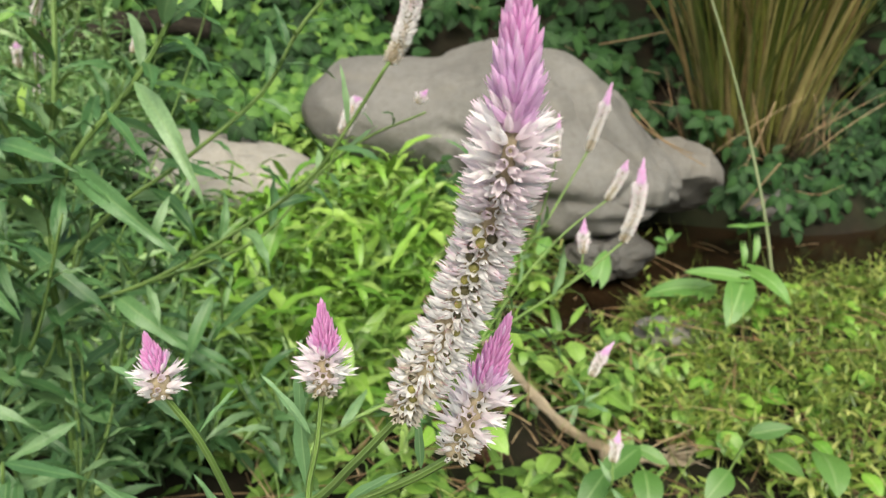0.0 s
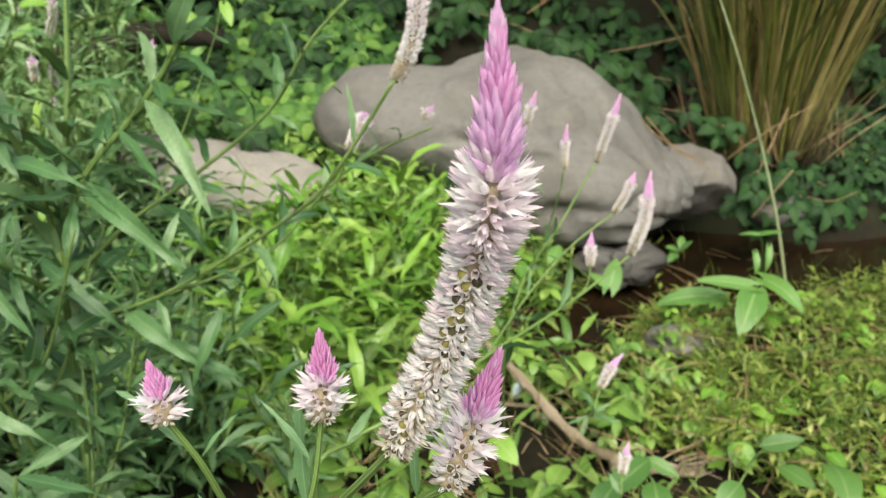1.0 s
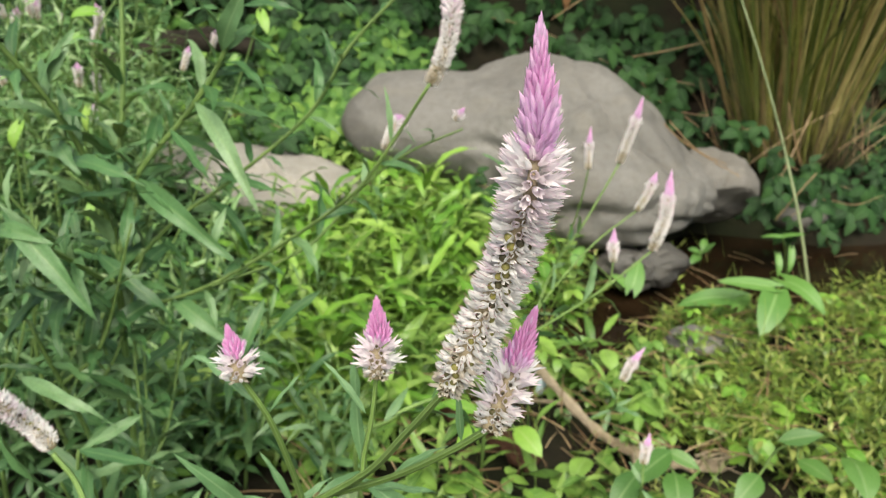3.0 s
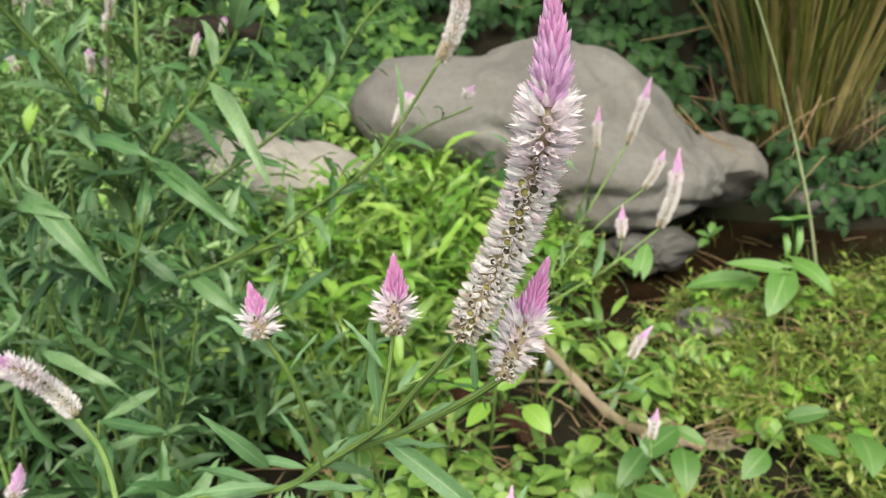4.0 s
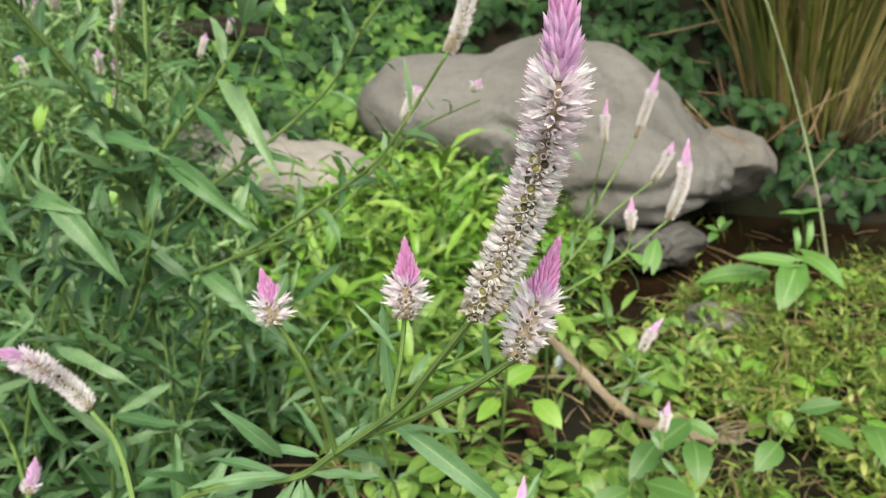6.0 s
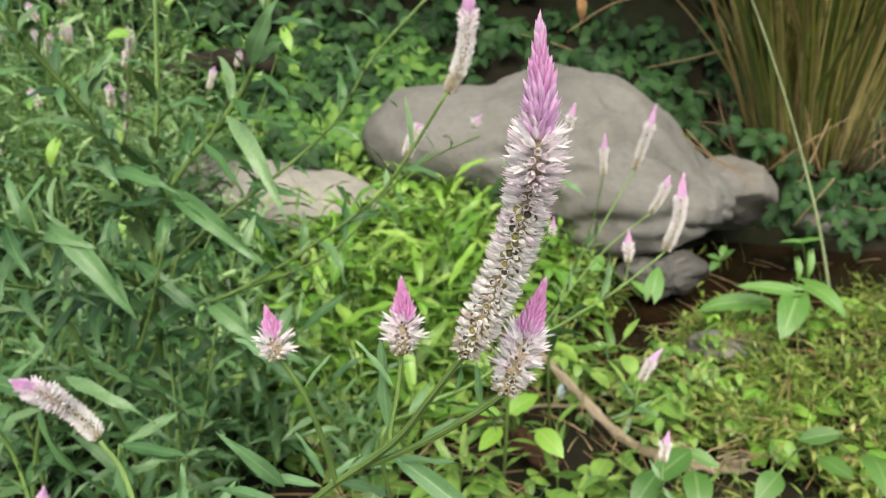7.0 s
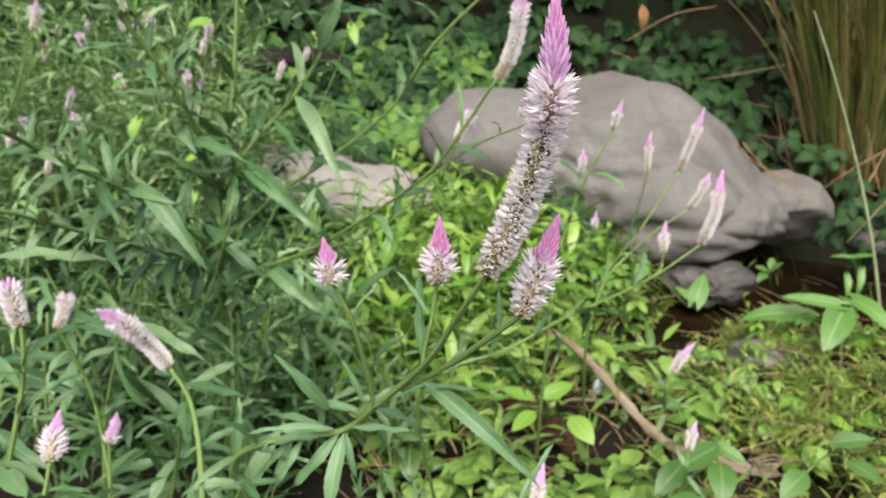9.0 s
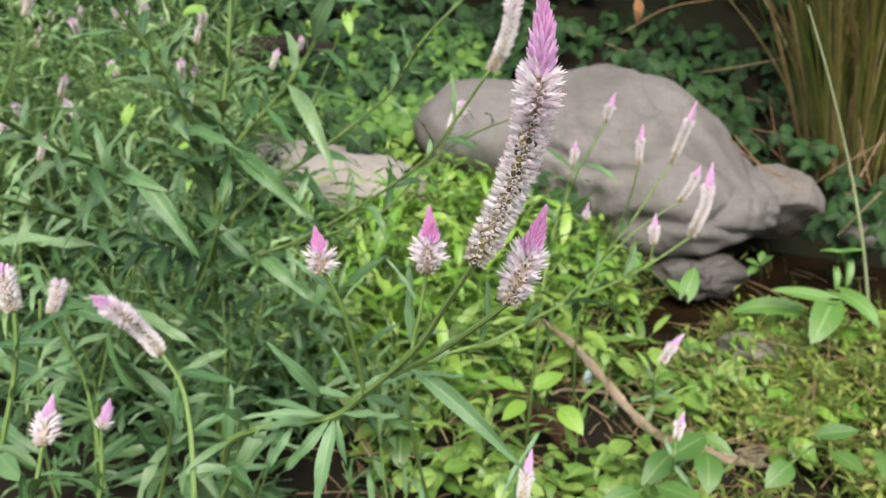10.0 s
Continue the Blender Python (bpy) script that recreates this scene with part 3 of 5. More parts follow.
# ---- the bank of vines behind the boulder ----
def hedge_place(x, u):
    z = 0.05 + 2.1 * u
    # the top leans forward out of view: an added overhang that shades the vines
    y = 2.62 + 0.62 * sstep(0.0, 0.38, u) - 1.25 * sstep(0.45, 0.95, u) * sstep(-0.9, -0.3, x) + 0.22 * noise3((x, z, 1.7), 1.6, 2)
    return Vector((x, y - 0.12 * abs(x - 0.3), max(z, ground_z(x, y))))


def vine_pose(p, size):
    n = Vector((rnd.uniform(-0.5, 0.5), -0.75 + rnd.uniform(-0.4, 0.4), 0.75 + rnd.uniform(-0.4, 0.3)))
    d = Vector((rnd.uniform(-1, 1), -0.5, rnd.uniform(-0.9, 0.15)))
    d = d - n * d.dot(n) / n.length_squared
    return aimed(p, d, n, size)


many = []
for i in range(13000):
    p = hedge_place(rnd.uniform(-2.8, 2.3), rnd.random() ** 1.25)
    if noise3(p, 3.4, 3) < -0.1 + rnd.uniform(-0.1, 0.1) - 0.5 * sstep(-0.2, -0.7, p.x):
        continue
    p.y += rnd.uniform(-0.05, 0.25)
    size = rnd.uniform(0.05, 0.095)
    m = vine_pose(p, size)
    many += [(s, m @ k) for s, k in trifoliate(round_leaf, 1.0)] if i % 3 else [(rnd.choice(oval), m)]
solid("vine_bank", as_mesh("vine_bank", joined(many), mat_vine_many), "dense dark green creeping vines covering the bank, with an unseen overhang added for shade", "vines", kind="stuff")
# near-black sheet behind the leaves: the shade between them put into its colour
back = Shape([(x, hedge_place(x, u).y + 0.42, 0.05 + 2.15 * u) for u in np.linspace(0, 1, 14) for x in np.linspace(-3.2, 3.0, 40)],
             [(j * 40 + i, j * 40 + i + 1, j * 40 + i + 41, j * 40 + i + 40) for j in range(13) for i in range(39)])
solid("bank_wall", as_mesh("bank_wall", back, mat_under_shade), "near-black backing sheet behind the vines, with shade put into its colour", "bank", kind="structure")

cover = []
for i in range(1500):
    x, y = rnd.uniform(-1.5, 0.1), rnd.uniform(2.05, 2.8)
    if x > -0.44 * y + 0.95 or (x > -0.4 and y < 2.3):
        continue
    m = vine_pose(Vector((x, y, ground_z(x, y) + rnd.uniform(0.02, 0.16))), rnd.uniform(0.04, 0.075))
    cover += [(s, m @ k) for s, k in trifoliate(round_leaf, 1.0)]
solid("vine_cover", as_mesh("vine_cover", joined(cover), mat_cover_many), "low green vines creeping over the slope", "vines", kind="stuff")

foot = []
for i in range(900):
    x, y = rnd.uniform(0.68, 1.9), rnd.uniform(1.93, 2.6)
    if ground_z(x, y) < -0.03 or math.hypot(x - 0.95, y - 2.24) < 0.12:
        continue
    m = vine_pose(Vector((x, y, ground_z(x, y) + rnd.uniform(0.01, 0.09))), rnd.uniform(0.03, 0.055))
    foot += [(s, m @ k) for s, k in trifoliate(round_leaf, 1.0)]
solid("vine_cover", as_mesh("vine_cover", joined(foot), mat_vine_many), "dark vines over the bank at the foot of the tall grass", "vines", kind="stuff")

vine = thing("creeping_vine", (0.86, 1.9, 0.05), "creeping vine with large round dark green leaflets beside the boulder", "vine")
runs = [[(0.130, 2.280, 0.575), (0.250, 2.260, 0.530), (0.350, 2.240, 0.480), (0.460, 2.210, 0.440), (0.630, 2.180, 0.405)],
        [(0.460, 2.210, 0.430), (0.560, 2.180, 0.340), (0.680, 2.150, 0.315), (0.790, 2.130, 0.280)],
        [(0.860, 1.900, 0.080), (0.800, 1.870, 0.215), (0.755, 1.850, 0.190), (0.740, 1.820, 0.140)],
        [(0.900, 1.760, 0.060), (0.840, 1.780, 0.150), (0.785, 1.800, 0.115)],
        [(0.790, 2.130, 0.280), (0.870, 2.080, 0.200), (0.950, 2.040, 0.170), (1.040, 2.000, 0.140)],
        [(0.860, 1.900, 0.080), (0.930, 1.930, 0.130), (1.020, 1.920, 0.120), (1.100, 1.940, 0.140)],
        [(0.130, 2.280, 0.575), (0.020, 2.380, 0.590), (-0.100, 2.400, 0.560)],
        [(-0.800, 2.080, 0.330), (-0.680, 2.020, 0.360), (-0.570, 1.950, 0.345), (-0.490, 1.900, 0.325)],
        [(-0.060, 1.780, 0.200), (0.020, 1.720, 0.235), (0.070, 1.710, 0.190), (0.110, 1.700, 0.130), (0.140, 1.690, 0.090)]]
for run in runs:
    line = smooth_line(run, 10)
    part("runner", as_mesh("runner", tube(line, 0.0016, 0.001, 5), mat_straw), vine)
    for q in line[::3]:
        for _ in range(1):
            p = q + Vector((rnd.uniform(-0.04, 0.04), rnd.uniform(-0.06, 0.02), rnd.uniform(-0.03, 0.045)))
            m = vine_pose(p, rnd.uniform(0.04, 0.07) * (0.75 if run[0][1] < 1.9 else 1.0))
            for s, k in trifoliate(range(4), 1.0):
                part("leaf", oval_mesh[s], vine, m @ k)

climber = thing("climbing_vine", (-0.72, 1.1, ground_z(-0.72, 1.1)), "climbing vine with bright yellow-green heart-shaped leaves among the stems", "vine")
for run in ([(-0.72, 1.1, 0.0), (-0.62, 1.05, 0.3), (-0.55, 1.02, 0.52), (-0.52, 1.0, 0.66), (-0.47, 1.02, 0.74)],
            [(-0.72, 1.1, 0.0), (-0.7, 1.02, 0.35), (-0.66, 1.0, 0.58), (-0.62, 0.98, 0.72)],
            [(-0.72, 1.1, 0.0), (-0.5, 1.15, 0.35), (-0.38, 1.2, 0.6), (-0.34, 1.2, 0.7)]):
    line = smooth_line(run, 8)
    part("runner", as_mesh("runner", tube(line, 0.0018, 0.001, 5), mat_stem), climber)
    for q in line[12::4]:
        p = q + Vector((rnd.uniform(-0.04, 0.04), rnd.uniform(-0.05, 0.01), rnd.uniform(-0.03, 0.03)))
        part("leaf", heart_bright_mesh[rnd.randrange(4)], climber, vine_pose(p, rnd.uniform(0.022, 0.042)))

# ---- tall grass clump ----
grass = thing("tall_grass_clump", (0.95, 2.24, ground_z(0.95, 2.24)), "tall clump of yellow-green grass with brown dry blades", "grass")
g0 = grass.location.copy()
extra = []
for i in range(300):
    a, r = rnd.uniform(0, TAU), 0.15 * math.sqrt(rnd.random())
    p = g0 + Vector((r * math.cos(a), 0.7 * r * math.sin(a), 0.0))
    lean = Vector((r * math.cos(a) * 1.9 + rnd.gauss(0, 0.09) - 0.04, r * math.sin(a) * 1.2 + rnd.gauss(0, 0.08) - 0.03, 1.0))
    if i % 14 == 0:
        lean = Vector((rnd.uniform(-0.5, 0.6), rnd.uniform(-0.5, 0.1), 0.9))
    up = Vector((lean.x + rnd.gauss(0, 0.15), lean.y - 0.25 + rnd.gauss(0, 0.2), 0.0)) * -1
    m = aimed(p, lean, up, (rnd.uniform(0.7, 1.35),) * 3)
    k = rnd.randrange(6) if rnd.random() < 0.5 else rnd.randrange(2)
    if i < 220:
        part("blade", blade_mesh[k], grass, m)
    else:
        extra.append((blades[k], m))
part("blade_rest", as_mesh("blade_rest", joined(extra), mat_blade_many), grass)["kind"] = "stuff"
dry = []
for i in range(36):
    a, r = rnd.uniform(0, TAU), 0.24 * math.sqrt(rnd.random())
    p = g0 + Vector((r * math.cos(a), 0.7 * r * math.sin(a) - 0.05, 0.0))
    d = Vector((rnd.gauss(0.1, 0.45), rnd.gauss(-0.1, 0.3), rnd.uniform(0.5, 1.2)))
    dry.append((blades[rnd.randrange(6)], aimed(p, d, (rnd.gauss(0, 1), -1, 0.4), rnd.uniform(0.18, 0.42))))
part("withered_rest", as_mesh("withered_rest", joined(dry), mat_straw), grass, None, "brown withered blades at the foot")["kind"] = "stuff"


# short dark blades added to stand for the shade inside a dense clump
foot_dark = []
for i in range(260):
    a, r = rnd.uniform(0, TAU), 0.2 * math.sqrt(rnd.random())
    p = g0 + Vector((r * math.cos(a), 0.7 * r * math.sin(a), -0.02))
    d = Vector((r * math.cos(a) * 1.6 + rnd.gauss(0, 0.16), r * math.sin(a) * 1.4 + rnd.gauss(0, 0.16) - 0.05, 1.0))
    foot_dark.append((blades[rnd.randrange(6)], aimed(p, d, (rnd.gauss(0, 1), -1, 0.3), (rnd.uniform(0.14, 0.36),) * 3)))
part("sheath_rest", as_mesh("sheath_rest", joined(foot_dark), mat_foot_shade), grass, None, "brown dead blades added round the foot, darkened for the clump's shade")["kind"] = "stuff"


# ---- plumed cockscomb: florets, spikes, stems, leaves ----
def tepals(length, radii, width, count=5, slot=0, taper=0.4):
    """A ring of pointed tepals along x; radii: how far off the axis they stand at foot, middle and tip."""
    v, uv, f = [], [], []
    for c in range(count):
        a = TAU * c / count + 0.2 * (c % 2)
        ca, sa = math.cos(a), math.sin(a)
        n0 = len(v)
        for i in range(7):
            t = i / 6
            r = (1 - t) ** 2 * radii[0] + 2 * t * (1 - t) * radii[1] + t * t * radii[2]
            w = width * min(1.0, 0.5 + 1.6 * t) * min(1.0, (1.015 - t) / taper) ** 0.7
            for s in (-1, 0, 1):
                rr = r - 0.25 * w * abs(s)
                y, z = rr * ca - s * w * sa / 2, rr * sa + s * w * ca / 2
                v.append((t * length * (0.94 + 0.1 * (c % 3) / 2), y, z)), uv.append((t, 0.5 + 0.5 * s))
        for i in range(6):
            for k in (0, 1):
                b = n0 + i * 3 + k
                f.append((b, b + 1, b + 4, b + 3))
    return Shape(v, f, uv, slot)


def dome(x, r, h, slot):
    v, f = [(x + h, 0, 0)], []
    for rr, xx in ((0.6, 0.75), (1.0, 0.0)):
        for k in range(7):
            a = TAU * k / 7
            v.append((x + h * xx, r * rr * math.cos(a), r * rr * math.sin(a)))
    for k in range(7):
        j = (k + 1) % 7
        f += [(0, 1 + k, 1 + j), (1 + k, 8 + k, 8 + j, 1 + j)]
    return Shape(v, f, None, slot)


def hair(length, y=0.0, z=0.0, r=0.00008, start=0.002):
    return tube([Vector((start + (length - start) * t, y * t, z * t)) for t in (0, 0.5, 1)], r, r * 0.8, 3, 2)


MM = 0.001
FLORETS = {
    "bud": joined([(tepals(8.2 * MM, (0.4 * MM, 1.7 * MM, 0.02 * MM), 2.4 * MM, 4, taper=0.8), None)]),
    "small_bud": joined([(tepals(6.4 * MM, (0.35 * MM, 1.25 * MM, 0.02 * MM), 1.8 * MM, 4, taper=0.75), None)]),
    "opening": joined([(tepals(8.4 * MM, (0.5 * MM, 1.5 * MM, 1.3 * MM), 2.1 * MM, taper=0.7), None)]),
    "star": joined([(tepals(8.4 * MM, (0.6 * MM, 1.2 * MM, 2.5 * MM), 2.1 * MM, taper=0.75), None), (dome(1.4 * MM, 0.7 * MM, 1.8 * MM, 1), None)]),
    "cup": joined([(tepals(6.8 * MM, (0.7 * MM, 2.3 * MM, 1.5 * MM), 2.3 * MM, taper=0.6), None), (dome(3.2 * MM, 1.35 * MM, 0.8 * MM, 1), None), (hair(8.2 * MM, 0.8 * MM, 0.5 * MM), None)]),
    "wide_cup": joined([(tepals(6.4 * MM, (0.8 * MM, 2.2 * MM, 2.1 * MM), 2.3 * MM, taper=0.5), None), (dome(3.0 * MM, 1.45 * MM, 0.9 * MM, 1), None)]),
    "closed": joined([(tepals(7.4 * MM, (0.6 * MM, 1.9 * MM, 0.7 * MM), 1.9 * MM, taper=0.75), None), (hair(8.6 * MM, -0.6 * MM, 0.4 * MM), None)]),
}
TEPAL = {"pink": mat_pink, "deep": mat_deep, "mauve": mat_mauve, "blush": mat_blush, "white": mat_white, "dry": mat_dry}
floret_mesh = {(k, c): as_mesh("floret", FLORETS[k], [TEPAL[c], mat_seed, mat_hair]) for k in FLORETS for c in TEPAL}
SLOTS = ["pink", "deep", "mauve", "blush", "white", "dry"]


def spike_plan(line, radius, zones, density=1.0, seed=0, pale=0.0, bud="pink"):
    """Poses for the florets of a spike along a line from its foot to its tip."""
    r = random.Random(seed)
    pts = smooth_line(line, 12)
    cum = [0.0]
    for a, b in zip(pts, pts[1:]):
        cum.append(cum[-1] + (b - a).length)
    total = cum[-1]

    def at(s):
        d = s * total
        i = max(j for j in range(len(cum)) if cum[j] <= d + 1e-9)
        i = min(i, len(pts) - 2)
        t = (d - cum[i]) / max(1e-9, cum[i + 1] - cum[i])
        return pts[i].lerp(pts[i + 1], t), (pts[i + 1] - pts[i]).normalized()

    dry_to, white_to, star_to, mauve_to = zones
    size = radius / 0.0085
    out, s, i = [], 0.012, 0
    side = Vector((0.3, -1, 0.2))
    while s < 0.985:
        p, d = at(s)
        x = side.cross(d).normalized()
        y = d.cross(x)
        a = i * 2.39996 + r.uniform(-0.1, 0.1)
        radial = math.cos(a) * x + math.sin(a) * y
        k = 1.0
        if s < dry_to:
            kind, col, ang, core, k, gap = r.choice(["cup", "wide_cup", "closed"]), "dry" if r.random() < 0.75 else "white", 80, 0.0030, 0.66, 0.00026
        elif s < white_to:
            u = (s - dry_to) / max(1e-6, white_to - dry_to)
            kind = r.choice(["cup", "closed", "closed", "wide_cup", "closed"] if u < 0.85 else ["closed", "opening"])
            col = "white" if r.random() > 0.08 + 0.9 * max(0, u - 0.55) + 0.14 * max(0.0, 1 - u / 0.4) else ("blush" if u > 0.5 else "dry")
            k = 0.8 + 0.14 * u if total > 0.07 else 0.7 + 0.2 * u
            ang, core, gap = 70 - 8 * u, 0.0032 - 0.0005 * u, 0.00022
        elif s < star_to:
            kind, col, ang, core, gap = "star" if total < 0.07 and r.random() < 0.8 else r.choice(["star", "opening"]), r.choice(["blush", "blush", "white"]), (70 if total > 0.07 else 66) - 20 * (s - white_to) / (star_to - white_to), 0.0026, 0.00027
            k = 1.05 if total > 0.07 else 1.12
            gap *= 1.3 if total > 0.07 else 2.1
        elif s < mauve_to:
            u = (s - star_to) / (mauve_to - star_to)
            kind, col, ang, core, gap = r.choice(["opening", "bud"]), r.choice(["mauve", "blush", "mauve"]) if u < 0.6 else "mauve", (46 - 24 * u) if total > 0.07 else (42 - 18 * u), 0.0024, 0.0003
            k = 0.82
        else:
            u = (s - mauve_to) / (1 - mauve_to)
            kind, col = ("bud" if u < 0.5 else "small_bud"), (bud if (u > 0.35 or (u > 0.1 and r.random() < 0.4) or bud == "deep") and (u < 0.86 or bud == "deep") and r.random() > pale else "mauve")
            ang, core, k, gap = (22 if total > 0.07 else 19) * (1 - 0.8 * u), 0.0028 * (1 - u) ** 0.65, min(1.0, 0.35 + 0.65 * (1 - mauve_to) * total / size / 0.024) * (1 - 0.35 * u) * (1.0 if total > 0.07 else 0.8), 0.00036
            core *= 1.0 if total > 0.07 else 1.2
            gap *= k
            p = p - d * 0.007 * k * size * (0.35 + 0.65 * u)
        k *= 0.72 + 0.28 * sstep(0.0, 0.09, s)
        ang = radians(ang + r.uniform(-7, 7))
        way = d * math.cos(ang) + radial * math.sin(ang)
        out.append((kind, col, aimed(p + radial * core * size, way, d, size * k * r.uniform(0.9, 1.1), r.uniform(0, TAU))))
        s += gap * size / total / density
        i += 1
    p, d = at(0.999)
    for j in range(4):
        a = j * 1.6
        out.append(("small_bud", "mauve", aimed(p - d * (0.0042 + 0.0006 * j) * size, d + Vector((0.12 * math.cos(a), 0.12 * math.sin(a), 0)) * (j > 0), (0.2, -1, 0.1), size * 0.62, a)))
    low = tube([at(t)[0] for t in np.linspace(0, star_to, 16)], 0.0042 * size, 0.0042 * size, 10, swell=lambda t: 0.55 + 0.45 * sstep(0, 0.08, t) - 0.65 * sstep(0.72, 0.95, t))
    high = tube([at(t)[0] for t in np.linspace(star_to, 0.9, 8)], 0.0028 * size, 0.0028 * size, 8, swell=lambda t: 1.0 - 0.9 * t)
    high.slot[:] = 1
    return out, joined([(low, None), (high, None)])


def spike(parent, line, radius, zones=(0.1, 0.62, 0.72, 0.8), singly=False, seed=0, label="", density=1.0, pale=0.4, bud="pink"):
    plan, core = spike_plan(line, radius, zones, density, seed, pale, bud)
    if singly:
        ob = part("flower_spike", as_mesh("flower_spike", core, [mat_core, mat_mauve]), parent, None, label)
        for kind, col, m in plan:
            part("bud" if "bud" in kind else "floret", floret_mesh[kind, col], ob, m)
        return ob
    pieces = [(core, None)]
    core.slot = np.where(core.slot == 0, 8, 2)
    for kind, col, m in plan:
        s = FLORETS[kind]
        t = Shape(np.zeros((0, 3)), [])
        t.v, t.loops, t.total, t.uv = s.v, s.loops, s.total, s.uv
        t.slot = np.where(s.slot == 0, SLOTS.index(col), s.slot + 5)
        pieces.append((t, m))
    mats = [TEPAL[c] for c in SLOTS] + [mat_seed, mat_hair, mat_core]
    return part("flower_spike", as_mesh("flower_spike", joined(pieces), mats), parent, None, label)


def stem(parent, pts, r0, r1, name="stem", mat=None):
    line = smooth_line(pts, 8)
    part(name, as_mesh(name, tube(line, r0, r1, 8), mat or mat_stem), parent)
    return line


def leaf_to(parent, base, tip, width=0.17, sag=0.0, up=None, k=None, old=False):
    """A lance leaf from its foot to its tip; old leaves are darker than young ones."""
    a, b = Vector(base), Vector(tip)
    d = b - a
    n = Vector(up) if up else Vector((rnd.uniform(-0.3, 0.3), -0.5, 1.0))
    shape_i = rnd.randrange(8) if k is None else k
    size = d.length * 1.03
    w = size * width / 0.18
    return part("leaf", (lance_mesh if old else young_mesh)[shape_i], parent, aimed(a, d + Vector((0, 0, sag * d.length)), n, (size, w, size)))


def leaves_on(parent, line, count, size, lo=0.1, hi=0.95, spread_deg=55, r=rnd, floor=0.0, sink=None):
    """Leaves in turns round a stem, drooping outwards; with a sink they are gathered for one far-off foliage mesh."""

    def put(k, m):
        if sink is None:
            part("leaf", lance_mesh[k], parent, m)
        else:
            sink.append((lance[k], m @ Matrix.Diagonal((1.0, 0.68, 1.0, 1.0))))

    n = len(line)
    a = r.uniform(0, TAU)
    for i in range(count):
        t = lo + (hi - lo) * (i + r.uniform(0, 0.6)) / max(1, count)
        j = min(n - 2, int(t * (n - 1)))
        p = line[j].lerp(line[j + 1], t * (n - 1) - j)
        d = (line[j + 1] - line[j]).normalized()
        x = d.cross(Vector((0.1, 0.9, 0.4))).normalized()
        y = d.cross(x)
        a += 2.4 + r.uniform(-0.4, 0.4)
        radial = math.cos(a) * x + math.sin(a) * y
        ang = radians(spread_deg + r.uniform(-15, 20))
        way = d * math.cos(ang) + radial * math.sin(ang) + Vector((0, 0, r.uniform(-0.25, 0.2)))
        s = r.uniform(*size) * (1.0 - 0.35 * t)
        if p.z + way.z * s < floor:
            continue
        up = d * 0.8 + Vector((0, -0.15, 0.6))
        put(r.randrange(8), aimed(p, way, up, (s, s * r.uniform(0.85, 1.2), s)))
        if r.random() < 0.45:
            for _ in range(2):
                q = s * r.uniform(0.25, 0.45)
                way2 = d + radial * 0.6 + Vector((r.uniform(-0.5, 0.5), r.uniform(-0.5, 0.5), r.uniform(-0.2, 0.4)))
                put(r.randrange(8), aimed(p, way2, up, q))


# the plant whose tall spike stands nearest
tall = thing("cockscomb_plant", (-0.2, 0.42, ground_z(-0.2, 0.42)), "cockscomb plant with one long and three short pink-white spikes", "flower")
axis = [(0.022, 0.182, 0.631), (0.037, 0.175, 0.666), (0.045, 0.168, 0.693), (0.048, 0.161, 0.716), (0.048, 0.156, 0.749)]
spike(tall, axis, 0.0079, (0.07, 0.6, 0.715, 0.77), True, 3, "long curved spike, pink at the tip, white below, drying at its foot", pale=0.12)
spike(tall, [(0.036, 0.196, 0.607), (0.042, 0.196, 0.623), (0.047, 0.196, 0.639), (0.052, 0.196, 0.656)], 0.0078, (0.08, 0.2, 0.5, 0.57), True, 5, "short spike with a pink tip and open white florets", pale=0.05, bud="deep")
spike(tall, [(-0.009, 0.232, 0.605), (-0.007, 0.232, 0.623), (-0.007, 0.232, 0.642)], 0.0078, (0.08, 0.18, 0.41, 0.49), True, 8, "short spike with a bright pink cone over white florets", pale=0.05, bud="deep")
spike(tall, [(-0.068, 0.238, 0.599), (-0.068, 0.238, 0.611), (-0.070, 0.238, 0.626)], 0.0078, (0.06, 0.18, 0.39, 0.45), True, 11, "small leaning spike with a pink cone over white florets", pale=0.05, bud="deep")
stalk = stem(tall, [(-0.22, 0.44, 0.0), (-0.21, 0.4, 0.27), (-0.200, 0.350, 0.388), (-0.140, 0.310, 0.446), (-0.088, 0.290, 0.471), (-0.057, 0.269, 0.505), (-0.015, 0.228, 0.561), (0.006, 0.200, 0.601), (0.022, 0.182, 0.631)], 0.0034, 0.0012)
stem(tall, [(-0.034, 0.250, 0.531), (-0.003, 0.225, 0.562), (0.021, 0.205, 0.590), (0.036, 0.196, 0.607)], 0.0016, 0.0014, "branch")
stem(tall, [(-0.017, 0.230, 0.559), (-0.016, 0.231, 0.568), (-0.012, 0.231, 0.585), (-0.009, 0.232, 0.605)], 0.0014, 0.0011, "branch")
stem(tall, [(-0.056, 0.268, 0.505), (-0.056, 0.255, 0.540), (-0.059, 0.243, 0.576), (-0.067, 0.238, 0.600)], 0.0016, 0.0012, "branch")
FACE = (0.1, -1.0, 0.25)
leaf_to(tall, (-0.018, 0.236, 0.557), (-0.023, 0.250, 0.612), 0.17, 0, (-0.35, -0.9, 0.5), 0)
leaf_to(tall, (-0.014, 0.231, 0.588), (-0.029, 0.235, 0.611), 0.13, 0, (0.9, -0.6, 0.3), 4)
leaf_to(tall, (-0.063, 0.242, 0.584), (-0.097, 0.260, 0.604), 0.13, 0, (0.4, -0.5, 0.8), 1)
